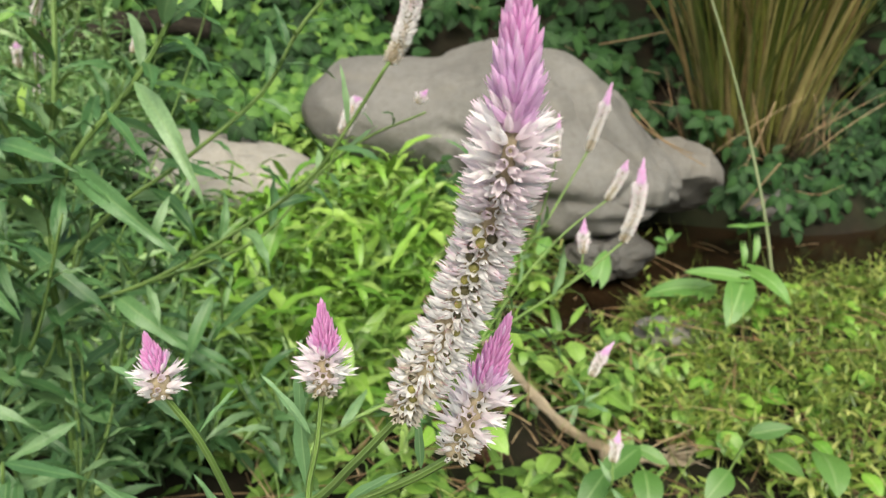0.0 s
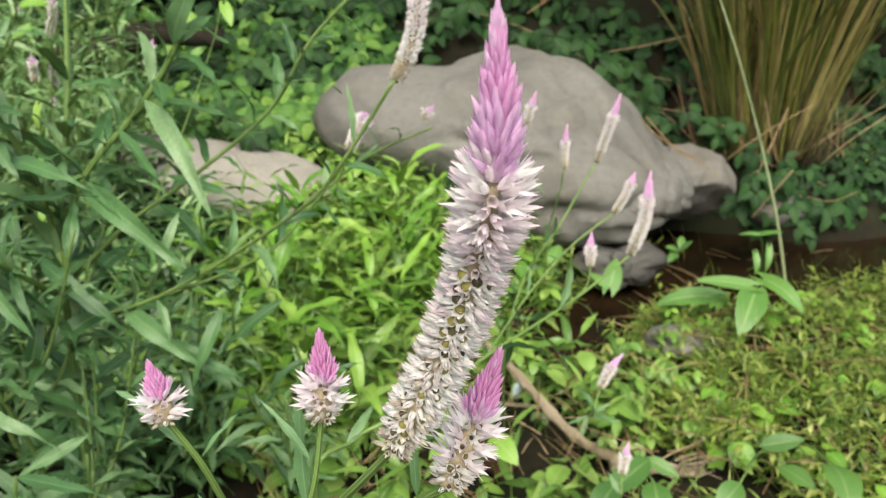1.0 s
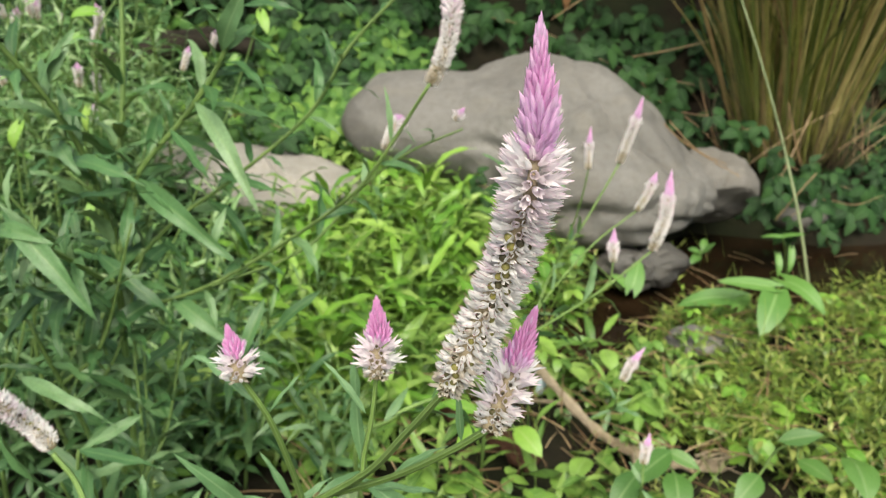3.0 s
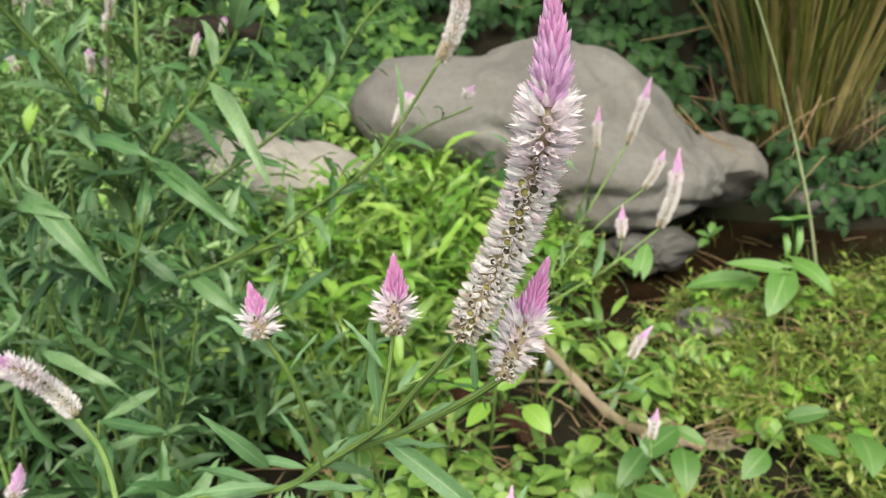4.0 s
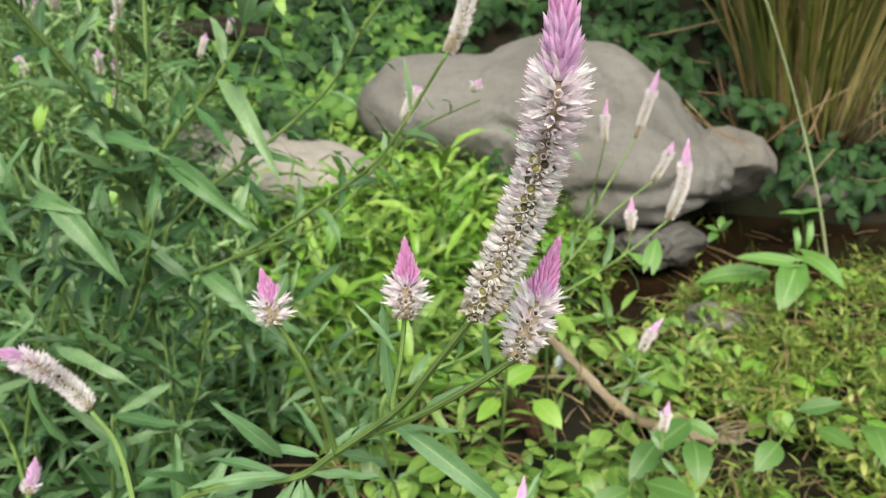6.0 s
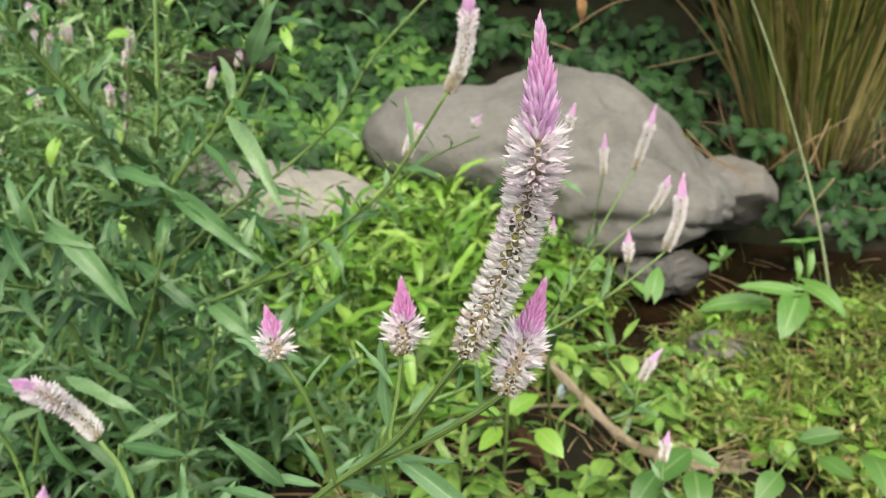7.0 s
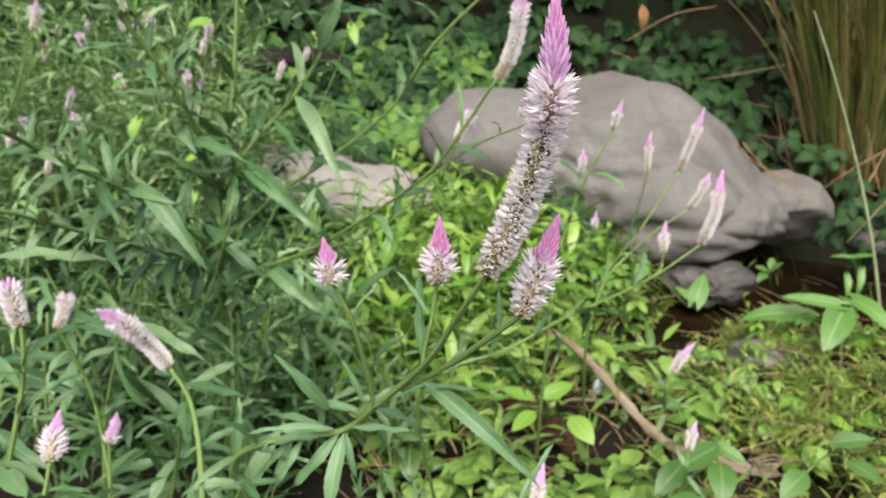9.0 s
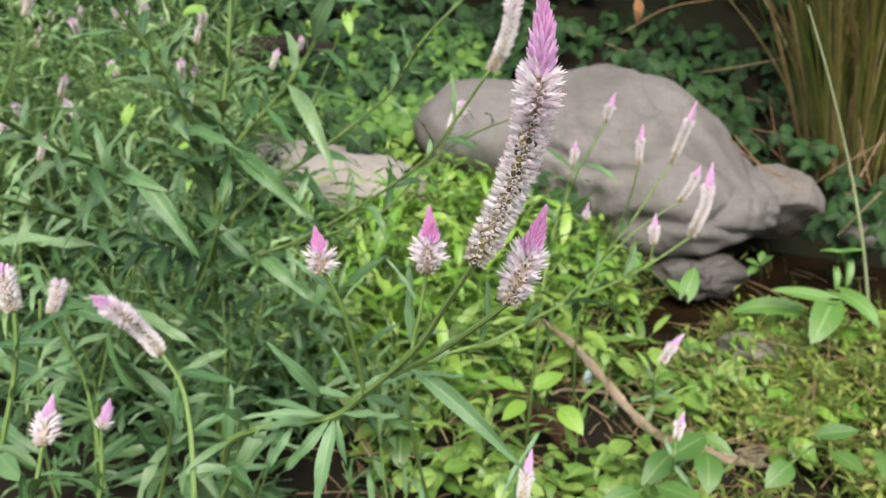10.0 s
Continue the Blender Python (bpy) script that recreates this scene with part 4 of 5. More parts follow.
leaf_to(tall, (-0.059, 0.243, 0.579), (-0.044, 0.250, 0.598), 0.1, 0, (-0.6, -0.6, 0.4), 4)
leaf_to(tall, (0.026, 0.206, 0.594), (0.025, 0.210, 0.615), 0.2, 0, FACE, 0)
leaf_to(tall, (-0.004, 0.225, 0.562), (0.018, 0.225, 0.578), 0.17, 0.05, (-0.2, -0.4, 1), 4)
leaf_to(tall, (-0.061, 0.270, 0.503), (-0.046, 0.275, 0.520), 0.22, 0, (-0.4, -0.6, 0.6), 1)
leaf_to(tall, (-0.050, 0.265, 0.513), (-0.024, 0.290, 0.516), 0.16, 0.05, (0, -0.5, 1), 5)
# the rosette at the first node
leaf_to(tall, (-0.086, 0.285, 0.474), (-0.112, 0.250, 0.439), 0.19, 0.15, FACE, 3)
leaf_to(tall, (-0.083, 0.285, 0.474), (-0.085, 0.240, 0.425), 0.15, 0.15, FACE, 2)
leaf_to(tall, (-0.081, 0.285, 0.474), (-0.074, 0.272, 0.442), 0.20, 0.1, FACE, 6)
leaf_to(tall, (-0.076, 0.280, 0.482), (-0.025, 0.262, 0.489), 0.16, 0.15, (0, -0.5, 1), 0)
leaf_to(tall, (-0.090, 0.280, 0.493), (-0.106, 0.255, 0.542), 0.17, 0, (0.5, -0.8, 0.6), 1)
leaf_to(tall, (-0.063, 0.270, 0.506), (-0.075, 0.272, 0.536), 0.14, 0, (0.8, -0.6, 0.4), 4)
leaf_to(tall, (-0.090, 0.290, 0.472), (-0.146, 0.272, 0.476), 0.12, 0.1, (0.1, -0.6, 1), 1)
leaf_to(tall, (-0.094, 0.292, 0.468), (-0.161, 0.310, 0.469), 0.10, 0.1, (0.1, -0.6, 1), 2)
leaf_to(tall, (-0.099, 0.295, 0.464), (-0.157, 0.300, 0.442), 0.14, 0.1, (0.1, -0.6, 1), 5)
leaf_to(tall, (-0.067, 0.275, 0.498), (-0.112, 0.290, 0.490), 0.13, 0.1, (0.1, -0.6, 1), 4)
leaf_to(tall, (-0.059, 0.270, 0.504), (-0.027, 0.300, 0.469), 0.13, 0.1, (0, -0.6, 1), 1)
leaf_to(tall, (-0.049, 0.260, 0.385), (-0.067, 0.300, 0.437), 0.14, 0, FACE, 0)
leaf_to(tall, (-0.015, 0.270, 0.385), (-0.035, 0.310, 0.426), 0.13, 0, FACE, 6)
leaf_to(tall, (-0.026, 0.262, 0.531), (0.047, 0.215, 0.501), 0.10, 0.1, (0.3, -0.8, 0.8), 2)
leaf_to(tall, (-0.027, 0.262, 0.526), (0.018, 0.240, 0.540), 0.13, 0.05, (0, -0.5, 1), 0)
leaf_to(tall, (0.029, 0.270, 0.433), (0.055, 0.310, 0.475), 0.07, 0, (-0.6, -0.7, 0.3), 4)
leaf_to(tall, (-0.118, 0.300, 0.456), (-0.129, 0.270, 0.431), 0.19, 0.15, FACE, 3)
leaf_to(tall, (-0.131, 0.310, 0.448), (-0.151, 0.290, 0.422), 0.18, 0.15, FACE, 6)
leaves_on(tall, stalk[:24], 9, (0.06, 0.1), 0.35, 0.98, 60, random.Random(5), 0.05)

# the hanging spike and its neighbours in front of the bush
low = thing("cockscomb_plant", (-0.42, 0.42, ground_z(-0.42, 0.42)), "low cockscomb plant with nodding pink and white spikes", "flower")
low_rnd = random.Random(21)
spike(low, [(-0.254, 0.366, 0.463), (-0.269, 0.368, 0.481), (-0.279, 0.359, 0.501), (-0.294, 0.345, 0.523)], 0.0077, (0.02, 0.5, 0.76, 0.84), True, 14, "nodding spike, pale pink over white", pale=0.4)
stem(low, [(-0.200, 0.296, 0.384), (-0.212, 0.323, 0.426), (-0.223, 0.337, 0.456), (-0.237, 0.341, 0.478)], 0.0022, 0.0015)
stem(low, [(-0.42, 0.42, 0.0), (-0.33, 0.4, 0.15), (-0.200, 0.296, 0.384)], 0.003, 0.0022)
spike(low, [(-0.306, 0.282, 0.429), (-0.307, 0.292, 0.443), (-0.307, 0.304, 0.460)], 0.0082, (0.05, 0.15, 0.5, 0.56), False, 15, pale=0.7)
l2 = stem(low, [(-0.318, 0.248, 0.369), (-0.310, 0.271, 0.402), (-0.306, 0.282, 0.429)], 0.002, 0.0014)
spike(low, [(-0.330, 0.375, 0.378), (-0.329, 0.383, 0.387), (-0.329, 0.392, 0.400)], 0.0071, (0.05, 0.1, 0.2, 0.6), False, 16, pale=0.7)
l3 = stem(low, [(-0.331, 0.330, 0.293), (-0.326, 0.356, 0.333), (-0.330, 0.375, 0.378)], 0.002, 0.0012)
spike(low, [(-0.335, 0.316, 0.519), (-0.340, 0.319, 0.534), (-0.345, 0.323, 0.552)], 0.0088, (0.1, 0.6, 0.8, 0.9), False, 17, pale=0.7)
l4 = stem(low, [(-0.351, 0.290, 0.413), (-0.341, 0.304, 0.460), (-0.337, 0.312, 0.489), (-0.335, 0.316, 0.519)], 0.0022, 0.0016)
spike(low, [(-0.413, 0.441, 0.452), (-0.411, 0.448, 0.462), (-0.409, 0.458, 0.480)], 0.0071, (0.1, 0.5, 0.9, 0.95), False, 18, pale=0.7)
l5 = stem(low, [(-0.382, 0.429, 0.254), (-0.401, 0.455, 0.363), (-0.410, 0.451, 0.415), (-0.413, 0.441, 0.452)], 0.0022, 0.0014)
for pts in ([(-0.42, 0.42, 0.0), (-0.4, 0.45, 0.3), (-0.37, 0.465, 0.43)], [(-0.42, 0.42, 0.0), (-0.47, 0.46, 0.28), (-0.45, 0.475, 0.45)],
            [(-0.42, 0.42, 0.0), (-0.34, 0.46, 0.25), (-0.291, 0.44, 0.404)], [(-0.33, 0.4, 0.15), (-0.24, 0.42, 0.3), (-0.21, 0.40, 0.39)]):
    stem(low, pts, 0.0026, 0.0014, "branch", mat_stalk)
leaf_to(low, (-0.369, 0.460, 0.430), (-0.304, 0.400, 0.355), 0.15, 0.1, (-0.5, -0.9, 0.3), 2, True)
leaf_to(low, (-0.442, 0.470, 0.452), (-0.323, 0.420, 0.450), 0.13, 0.1, (0, -0.7, 0.8), 1, True)
leaf_to(low, (-0.369, 0.500, 0.433), (-0.278, 0.450, 0.421), 0.16, 0.1, (0, -0.7, 0.8), 3, True)
leaf_to(low, (-0.291, 0.440, 0.404), (-0.213, 0.410, 0.403), 0.16, 0.15, (0, -0.7, 0.8), 0, True)
leaf_to(low, (-0.210, 0.400, 0.393), (-0.253, 0.360, 0.379), 0.13, 0.15, (0, -0.7, 0.8), 5, True)
leaf_to(low, (-0.510, 0.460, 0.399), (-0.386, 0.450, 0.408), 0.10, 0.15, (0, -0.7, 0.8), 1, True)
leaf_to(low, (-0.424, 0.460, 0.375), (-0.449, 0.430, 0.356), 0.18, 0.1, (0, -0.7, 0.8), 6, True)
leaf_to(low, (-0.335, 0.420, 0.342), (-0.344, 0.370, 0.340), 0.16, 0.1, (0, -0.7, 0.8), 4, True)
leaf_to(low, (-0.390, 0.380, 0.295), (-0.426, 0.420, 0.320), 0.20, 0, (0.2, -1, 0.2), 0, True)
leaf_to(low, (-0.507, 0.440, 0.333), (-0.413, 0.380, 0.327), 0.18, 0.1, (0, -0.7, 0.8), 3, True)
leaf_to(low, (-0.165, 0.360, 0.371), (-0.220, 0.330, 0.366), 0.11, 0.2, (0, -0.7, 0.8), 1, True)
leaf_to(low, (-0.252, 0.360, 0.329), (-0.278, 0.420, 0.341), 0.22, 0, (0.1, -1, 0.2), 0, True)
leaf_to(low, (-0.297, 0.450, 0.385), (-0.284, 0.410, 0.356), 0.22, 0.1, (0.1, -1, 0.2), 2, True)
leaf_to(low, (-0.381, 0.480, 0.366), (-0.390, 0.440, 0.354), 0.23, 0.1, (0.3, -0.8, 0.5), 3, True)
leaf_to(low, (-0.267, 0.500, 0.397), (-0.309, 0.460, 0.378), 0.15, 0.1, (0.3, -0.8, 0.5), 5, True)
leaf_to(low, (-0.525, 0.500, 0.363), (-0.434, 0.460, 0.367), 0.18, 0.1, (0, -0.7, 0.8), 2, True)
leaf_to(low, (-0.341, 0.380, 0.317), (-0.308, 0.420, 0.315), 0.15, 0.05, (0, -0.8, 0.6), 1, True)
leaf_to(low, (-0.404, 0.360, 0.325), (-0.509, 0.420, 0.319), 0.17, 0.05, (0, -0.8, 0.6), 5, True)
for line, n in ((l2, 5), (l3, 6), (l4, 5), (l5, 9)):
    leaves_on(low, line, n, (0.05, 0.085), 0.05, 0.8, 60, low_rnd)

# the tall branching plant behind it
bush = thing("cockscomb_plant", (-0.36, 0.62, ground_z(-0.36, 0.62)), "tall branching cockscomb plant with long narrow green leaves", "flower")
brnd = random.Random(33)
K = (-0.328, 0.607, 0.462)
trunk = stem(bush, [(-0.36, 0.62, 0.0), (-0.35, 0.61, 0.25), K, (-0.332, 0.625, 0.517), (-0.330, 0.653, 0.576), (-0.324, 0.680, 0.654), (-0.320, 0.710, 0.762)], 0.0041, 0.0024, "stem", mat_stalk)
sA = stem(bush, [(-0.330, 0.616, 0.486), (-0.305, 0.630, 0.569), (-0.247, 0.646, 0.634), (-0.205, 0.647, 0.689), (-0.174, 0.638, 0.760)], 0.0028, 0.0022, "branch", mat_stalk)
sC = stem(bush, [(-0.333, 0.624, 0.517), (-0.334, 0.609, 0.593), (-0.343, 0.580, 0.661), (-0.367, 0.547, 0.730), (-0.379, 0.539, 0.760)], 0.0028, 0.0022, "branch", mat_stalk)
sD = stem(bush, [(-0.332, 0.608, 0.469), (-0.336, 0.533, 0.537), (-0.342, 0.469, 0.582), (-0.346, 0.401, 0.625), (-0.356, 0.348, 0.663)], 0.0027, 0.0020, "branch", mat_stalk)
sE = stem(bush, [(-0.331, 0.599, 0.445), (-0.360, 0.572, 0.480), (-0.386, 0.517, 0.513), (-0.418, 0.407, 0.579)], 0.0022, 0.0017, "branch", mat_stalk)
sF = stem(bush, [(-0.326, 0.616, 0.480), (-0.271, 0.635, 0.530), (-0.212, 0.647, 0.569), (-0.136, 0.660, 0.628), (-0.092, 0.656, 0.689), (-0.034, 0.658, 0.744)], 0.0023, 0.0015, "branch", mat_stalk)
sG = stem(bush, [(-0.326, 0.601, 0.444), (-0.237, 0.587, 0.477), (-0.165, 0.583, 0.517), (-0.085, 0.557, 0.575), (-0.053, 0.550, 0.611), (-0.011, 0.545, 0.672)], 0.0020, 0.0014, "branch", mat_stalk)
sH = stem(bush, [(-0.251, 0.589, 0.470), (-0.146, 0.627, 0.502), (-0.086, 0.647, 0.560), (-0.043, 0.651, 0.591), (0.010, 0.650, 0.614)], 0.0016, 0.0010, "branch", mat_stalk)
spike(bush, [(-0.013, 0.568, 0.667), (-0.001, 0.572, 0.691), (0.005, 0.575, 0.716), (0.008, 0.576, 0.761)], 0.0082, (0.16, 0.6, 0.68, 0.72), False, 22, pale=0.7)
spike(bush, [(0.002, 0.656, 0.621), (0.012, 0.658, 0.633)], 0.0050, (0.1, 0.3, 0.4, 0.5), False, 23, pale=0.7)
spike(bush, [(-0.062, 0.639, 0.597), (-0.057, 0.642, 0.610), (-0.046, 0.647, 0.629)], 0.0071, (0.1, 0.6, 0.8, 0.85), False, 24, pale=0.7)
stem(bush, [(-0.080, 0.647, 0.554), (-0.073, 0.643, 0.574), (-0.062, 0.639, 0.597)], 0.0012, 0.001, "branch")
for line, n, size in ((trunk, 40, (0.06, 0.11)), (sA, 28, (0.05, 0.11)), (sC, 28, (0.05, 0.1)), (sD, 32, (0.04, 0.09)), (sE, 28, (0.04, 0.09)), (sF, 24, (0.04, 0.08)), (sG, 16, (0.035, 0.07)), (sH, 5, (0.05, 0.08))):
    leaves_on(bush, line, n, size, 0.08, 0.93, 52, brnd, 0.05)
leaf_to(bush, (-0.234, 0.631, 0.644), (-0.164, 0.553, 0.563), 0.11, 0.25, (0.5, -0.8, 0.5), 2, True)
leaf_to(bush, (-0.292, 0.615, 0.577), (-0.203, 0.545, 0.512), 0.12, 0.25, (0.5, -0.8, 0.5), 3, True)
leaf_to(bush, (-0.331, 0.478, 0.586), (-0.252, 0.433, 0.525), 0.14, 0.15, (0.6, -0.7, 0.5), 2, True)
leaf_to(bush, (-0.208, 0.646, 0.689), (-0.169, 0.598, 0.744), 0.25, 0, FACE, 1)
leaf_to(bush, (-0.339, 0.584, 0.670), (-0.314, 0.601, 0.718), 0.18, 0.2, (0.4, -0.5, 0.8), 2, True)
leaf_to(bush, (-0.421, 0.600, 0.549), (-0.310, 0.540, 0.474), 0.13, 0.1, (0.4, -0.9, 0.5), 2, True)
leaf_to(bush, (-0.338, 0.600, 0.508), (-0.252, 0.540, 0.467), 0.18, 0.1, (0.4, -0.9, 0.5), 3, True)
leaf_to(bush, (-0.298, 0.620, 0.572), (-0.192, 0.530, 0.519), 0.12, 0.2, (0.4, -0.9, 0.5), 2, True)
leaf_to(bush, (-0.393, 0.580, 0.526), (-0.397, 0.520, 0.474), 0.18, 0.05, (-0.5, -0.9, 0.3), 3, True)
leaf_to(bush, (-0.526, 0.500, 0.494), (-0.367, 0.480, 0.474), 0.09, 0.3, (0, -0.6, 0.9), 1, True)
leaf_to(bush, (-0.382, 0.620, 0.547), (-0.260, 0.560, 0.551), 0.07, 0.3, (0, -0.6, 0.9), 4, True)
leaf_to(bush, (-0.257, 0.620, 0.623), (-0.204, 0.570, 0.581), 0.17, 0.1, (0.6, -0.7, 0.4), 0, True)
leaf_to(bush, (-0.355, 0.600, 0.623), (-0.326, 0.570, 0.594), 0.30, 0.1, (0.2, -1, 0.4), 1, True)
leaf_to(bush, (-0.307, 0.620, 0.596), (-0.303, 0.580, 0.560), 0.24, 0.05, (0.2, -1, 0.4), 3, True)
leaf_to(bush, (-0.413, 0.580, 0.613), (-0.463, 0.530, 0.619), 0.10, 0.25, (0, -0.6, 0.9), 4, True)
leaf_to(bush, (-0.398, 0.600, 0.597), (-0.403, 0.570, 0.558), 0.20, 0.1, (-0.4, -0.9, 0.4), 6, True)
leaf_to(bush, (-0.353, 0.600, 0.553), (-0.336, 0.570, 0.526), 0.30, 0.1, (0.2, -1, 0.4), 0, True)
leaf_to(bush, (-0.346, 0.600, 0.600), (-0.265, 0.550, 0.583), 0.16, 0.2, (0.3, -0.8, 0.7), 1, True)
leaf_to(bush, (-0.289, 0.600, 0.488), (-0.346, 0.560, 0.454), 0.15, 0.15, (0, -0.7, 0.8), 5, True)
leaf_to(bush, (-0.272, 0.600, 0.462), (-0.198, 0.550, 0.428), 0.17, 0.15, (0.3, -0.8, 0.6), 2, True)
leaf_to(bush, (-0.428, 0.550, 0.518), (-0.466, 0.500, 0.503), 0.15, 0.15, (0, -0.7, 0.8), 3, True)
leaf_to(bush, (-0.481, 0.550, 0.577), (-0.494, 0.500, 0.543), 0.16, 0.1, (-0.3, -0.8, 0.6), 1, True)
leaf_to(bush, (-0.220, 0.620, 0.580), (-0.150, 0.580, 0.561), 0.13, 0.2, (0.2, -0.7, 0.8), 4, True)
leaf_to(bush, (-0.206, 0.600, 0.554), (-0.220, 0.560, 0.505), 0.17, 0.1, (0.2, -1, 0.4), 6, True)
leaf_to(bush, (-0.188, 0.620, 0.452), (-0.208, 0.570, 0.391), 0.15, 0.1, (0.2, -1, 0.4), 2, True)
leaf_to(bush, (-0.250, 0.620, 0.421), (-0.160, 0.580, 0.383), 0.13, 0.15, (0.2, -0.8, 0.7), 3, True)
leaf_to(bush, (-0.129, 0.620, 0.462), (-0.191, 0.600, 0.405), 0.12, 0.15, (0.2, -0.8, 0.7), 5, True)

# slender plants between the stream and the weeds
slim = thing("cockscomb_plant", (-0.06, 0.62, ground_z(-0.06, 0.62)), "slender cockscomb plant with a long arching stem and small pink spikes", "flower")
srnd = random.Random(44)
spike(slim, [(0.201, 0.687, 0.477), (0.213, 0.694, 0.508), (0.216, 0.700, 0.530), (0.219, 0.707, 0.559)], 0.0073, (0.1, 0.6, 0.66, 0.7), False, 31)
spike(slim, [(0.160, 0.670, 0.472), (0.160, 0.676, 0.489), (0.161, 0.681, 0.506)], 0.0057, (0.08, 0.25, 0.5, 0.55), False, 32)
spike(slim, [(0.195, 0.748, 0.500), (0.206, 0.751, 0.518), (0.216, 0.756, 0.543)], 0.0057, (0.1, 0.6, 0.7, 0.75), False, 33)
a1 = stem(slim, [(-0.06, 0.62, 0.0), (-0.064, 0.422, 0.401), (-0.039, 0.448, 0.434), (0.005, 0.480, 0.440), (0.058, 0.551, 0.443), (0.100, 0.604, 0.442), (0.151, 0.657, 0.449), (0.201, 0.687, 0.477)], 0.0019, 0.0012)
stem(slim, [(0.145, 0.656, 0.445), (0.157, 0.664, 0.455), (0.160, 0.670, 0.472)], 0.001, 0.0009, "branch")
a2 = stem(slim, [(0.058, 0.560, 0.439), (0.104, 0.684, 0.438), (0.149, 0.724, 0.472), (0.195, 0.748, 0.500)], 0.0013, 0.001, "branch")
leaves_on(slim, a1, 16, (0.045, 0.08), 0.25, 0.85, 58, srnd)
leaves_on(slim, a2, 3, (0.04, 0.06), 0.15, 0.5, 50, srnd)
thin = thing("cockscomb_plant", (0.1, 1.02, ground_z(0.1, 1.02)), "slender cockscomb plant with narrow pink spikes before the boulder", "flower")
spike(thin, [(0.213, 0.973, 0.493), (0.227, 0.980, 0.533), (0.242, 0.986, 0.584)], 0.0075, (0.15, 0.6, 0.66, 0.7), False, 34)
spike(thin, [(0.156, 0.861, 0.516), (0.156, 0.867, 0.539), (0.158, 0.872, 0.568)], 0.0057, (0.15, 0.5, 0.58, 0.62), False, 35)
b1 = stem(thin, [(0.1, 1.02, 0.0), (0.091, 0.894, 0.245), (0.118, 0.917, 0.348), (0.162, 0.937, 0.414), (0.213, 0.973, 0.493)], 0.0024, 0.0013)
stem(thin, [(0.119, 0.917, 0.348), (0.141, 0.889, 0.425), (0.151, 0.872, 0.475), (0.156, 0.861, 0.516)], 0.0014, 0.001, "branch")
leaves_on(thin, b1, 9, (0.05, 0.09), 0.3, 0.75, 55, srnd)
thin2 = thing("cockscomb_plant", (0.02, 0.88, ground_z(0.02, 0.88)), "slender cockscomb plant with small pink and white spikes", "flower")
spike(thin2, [(0.107, 0.827, 0.577), (0.110, 0.829, 0.592), (0.117, 0.832, 0.614)], 0.0062, (0.1, 0.4, 0.5, 0.55), False, 36)
spike(thin2, [(0.069, 0.835, 0.513), (0.071, 0.838, 0.529), (0.072, 0.843, 0.550)], 0.0057, (0.1, 0.5, 0.6, 0.65), False, 37)
spike(thin2, [(0.090, 0.845, 0.440), (0.094, 0.852, 0.465)], 0.0050, (0.05, 0.1, 0.4, 0.5), False, 38)
c1 = stem(thin2, [(0.02, 0.88, 0.0), (0.037, 0.778, 0.324), (0.047, 0.806, 0.419), (0.068, 0.819, 0.494), (0.087, 0.819, 0.536), (0.107, 0.827, 0.577)], 0.0026, 0.0013)
stem(thin2, [(0.044, 0.801, 0.405), (0.056, 0.819, 0.455), (0.069, 0.835, 0.513)], 0.0012, 0.001, "branch")
stem(thin2, [(0.042, 0.796, 0.366), (0.070, 0.832, 0.403), (0.090, 0.845, 0.440)], 0.0011, 0.0008, "branch")
leaves_on(thin2, c1, 11, (0.05, 0.085), 0.25, 0.75, 55, srnd)
bud1 = thing("cockscomb_plant", (0.251, 1.103, 0.000), "small cockscomb seedling with one leaning pale pink spike", "flower")
spike(bud1, [(0.196, 0.755, 0.279), (0.209, 0.764, 0.300), (0.224, 0.770, 0.318)], 0.0071, (0.05, 0.42, 0.52, 0.6), False, 39, pale=0.9)
d1 = stem(bud1, [(0.251, 1.103, 0.000), (0.191, 0.765, 0.234), (0.196, 0.755, 0.279)], 0.0018, 0.001)
leaves_on(bud1, d1, 5, (0.04, 0.06), 0.1, 0.7, 60, srnd)
bud2 = thing("cockscomb_plant", (0.255, 0.890, 0.000), "small cockscomb seedling with one upright pale bud", "flower")
spike(bud2, [(0.210, 0.671, 0.222), (0.214, 0.680, 0.236), (0.219, 0.689, 0.253)], 0.0066, (0.05, 0.42, 0.52, 0.6), False, 40, pale=0.9)
d2 = stem(bud2, [(0.255, 0.890, 0.000), (0.209, 0.664, 0.194), (0.210, 0.671, 0.222)], 0.0016, 0.001)
leaves_on(bud2, d2, 4, (0.04, 0.06), 0.1, 0.7, 60, srnd)
bud3 = thing("cockscomb_plant", (0.015, 0.650, 0.000), "young cockscomb plant with a mauve and white spike", "flower")
spike(bud3, [(0.039, 0.371, 0.352), (0.041, 0.382, 0.365), (0.045, 0.398, 0.386)], 0.0062, (0.1, 0.4, 0.5, 0.58), False, 41, pale=0.9)
d3 = stem(bud3, [(0.015, 0.650, 0.000), (0.031, 0.396, 0.289), (0.039, 0.371, 0.352)], 0.002, 0.0012)
leaves_on(bud3, d3, 6, (0.04, 0.06), 0.3, 0.8, 60, srnd)


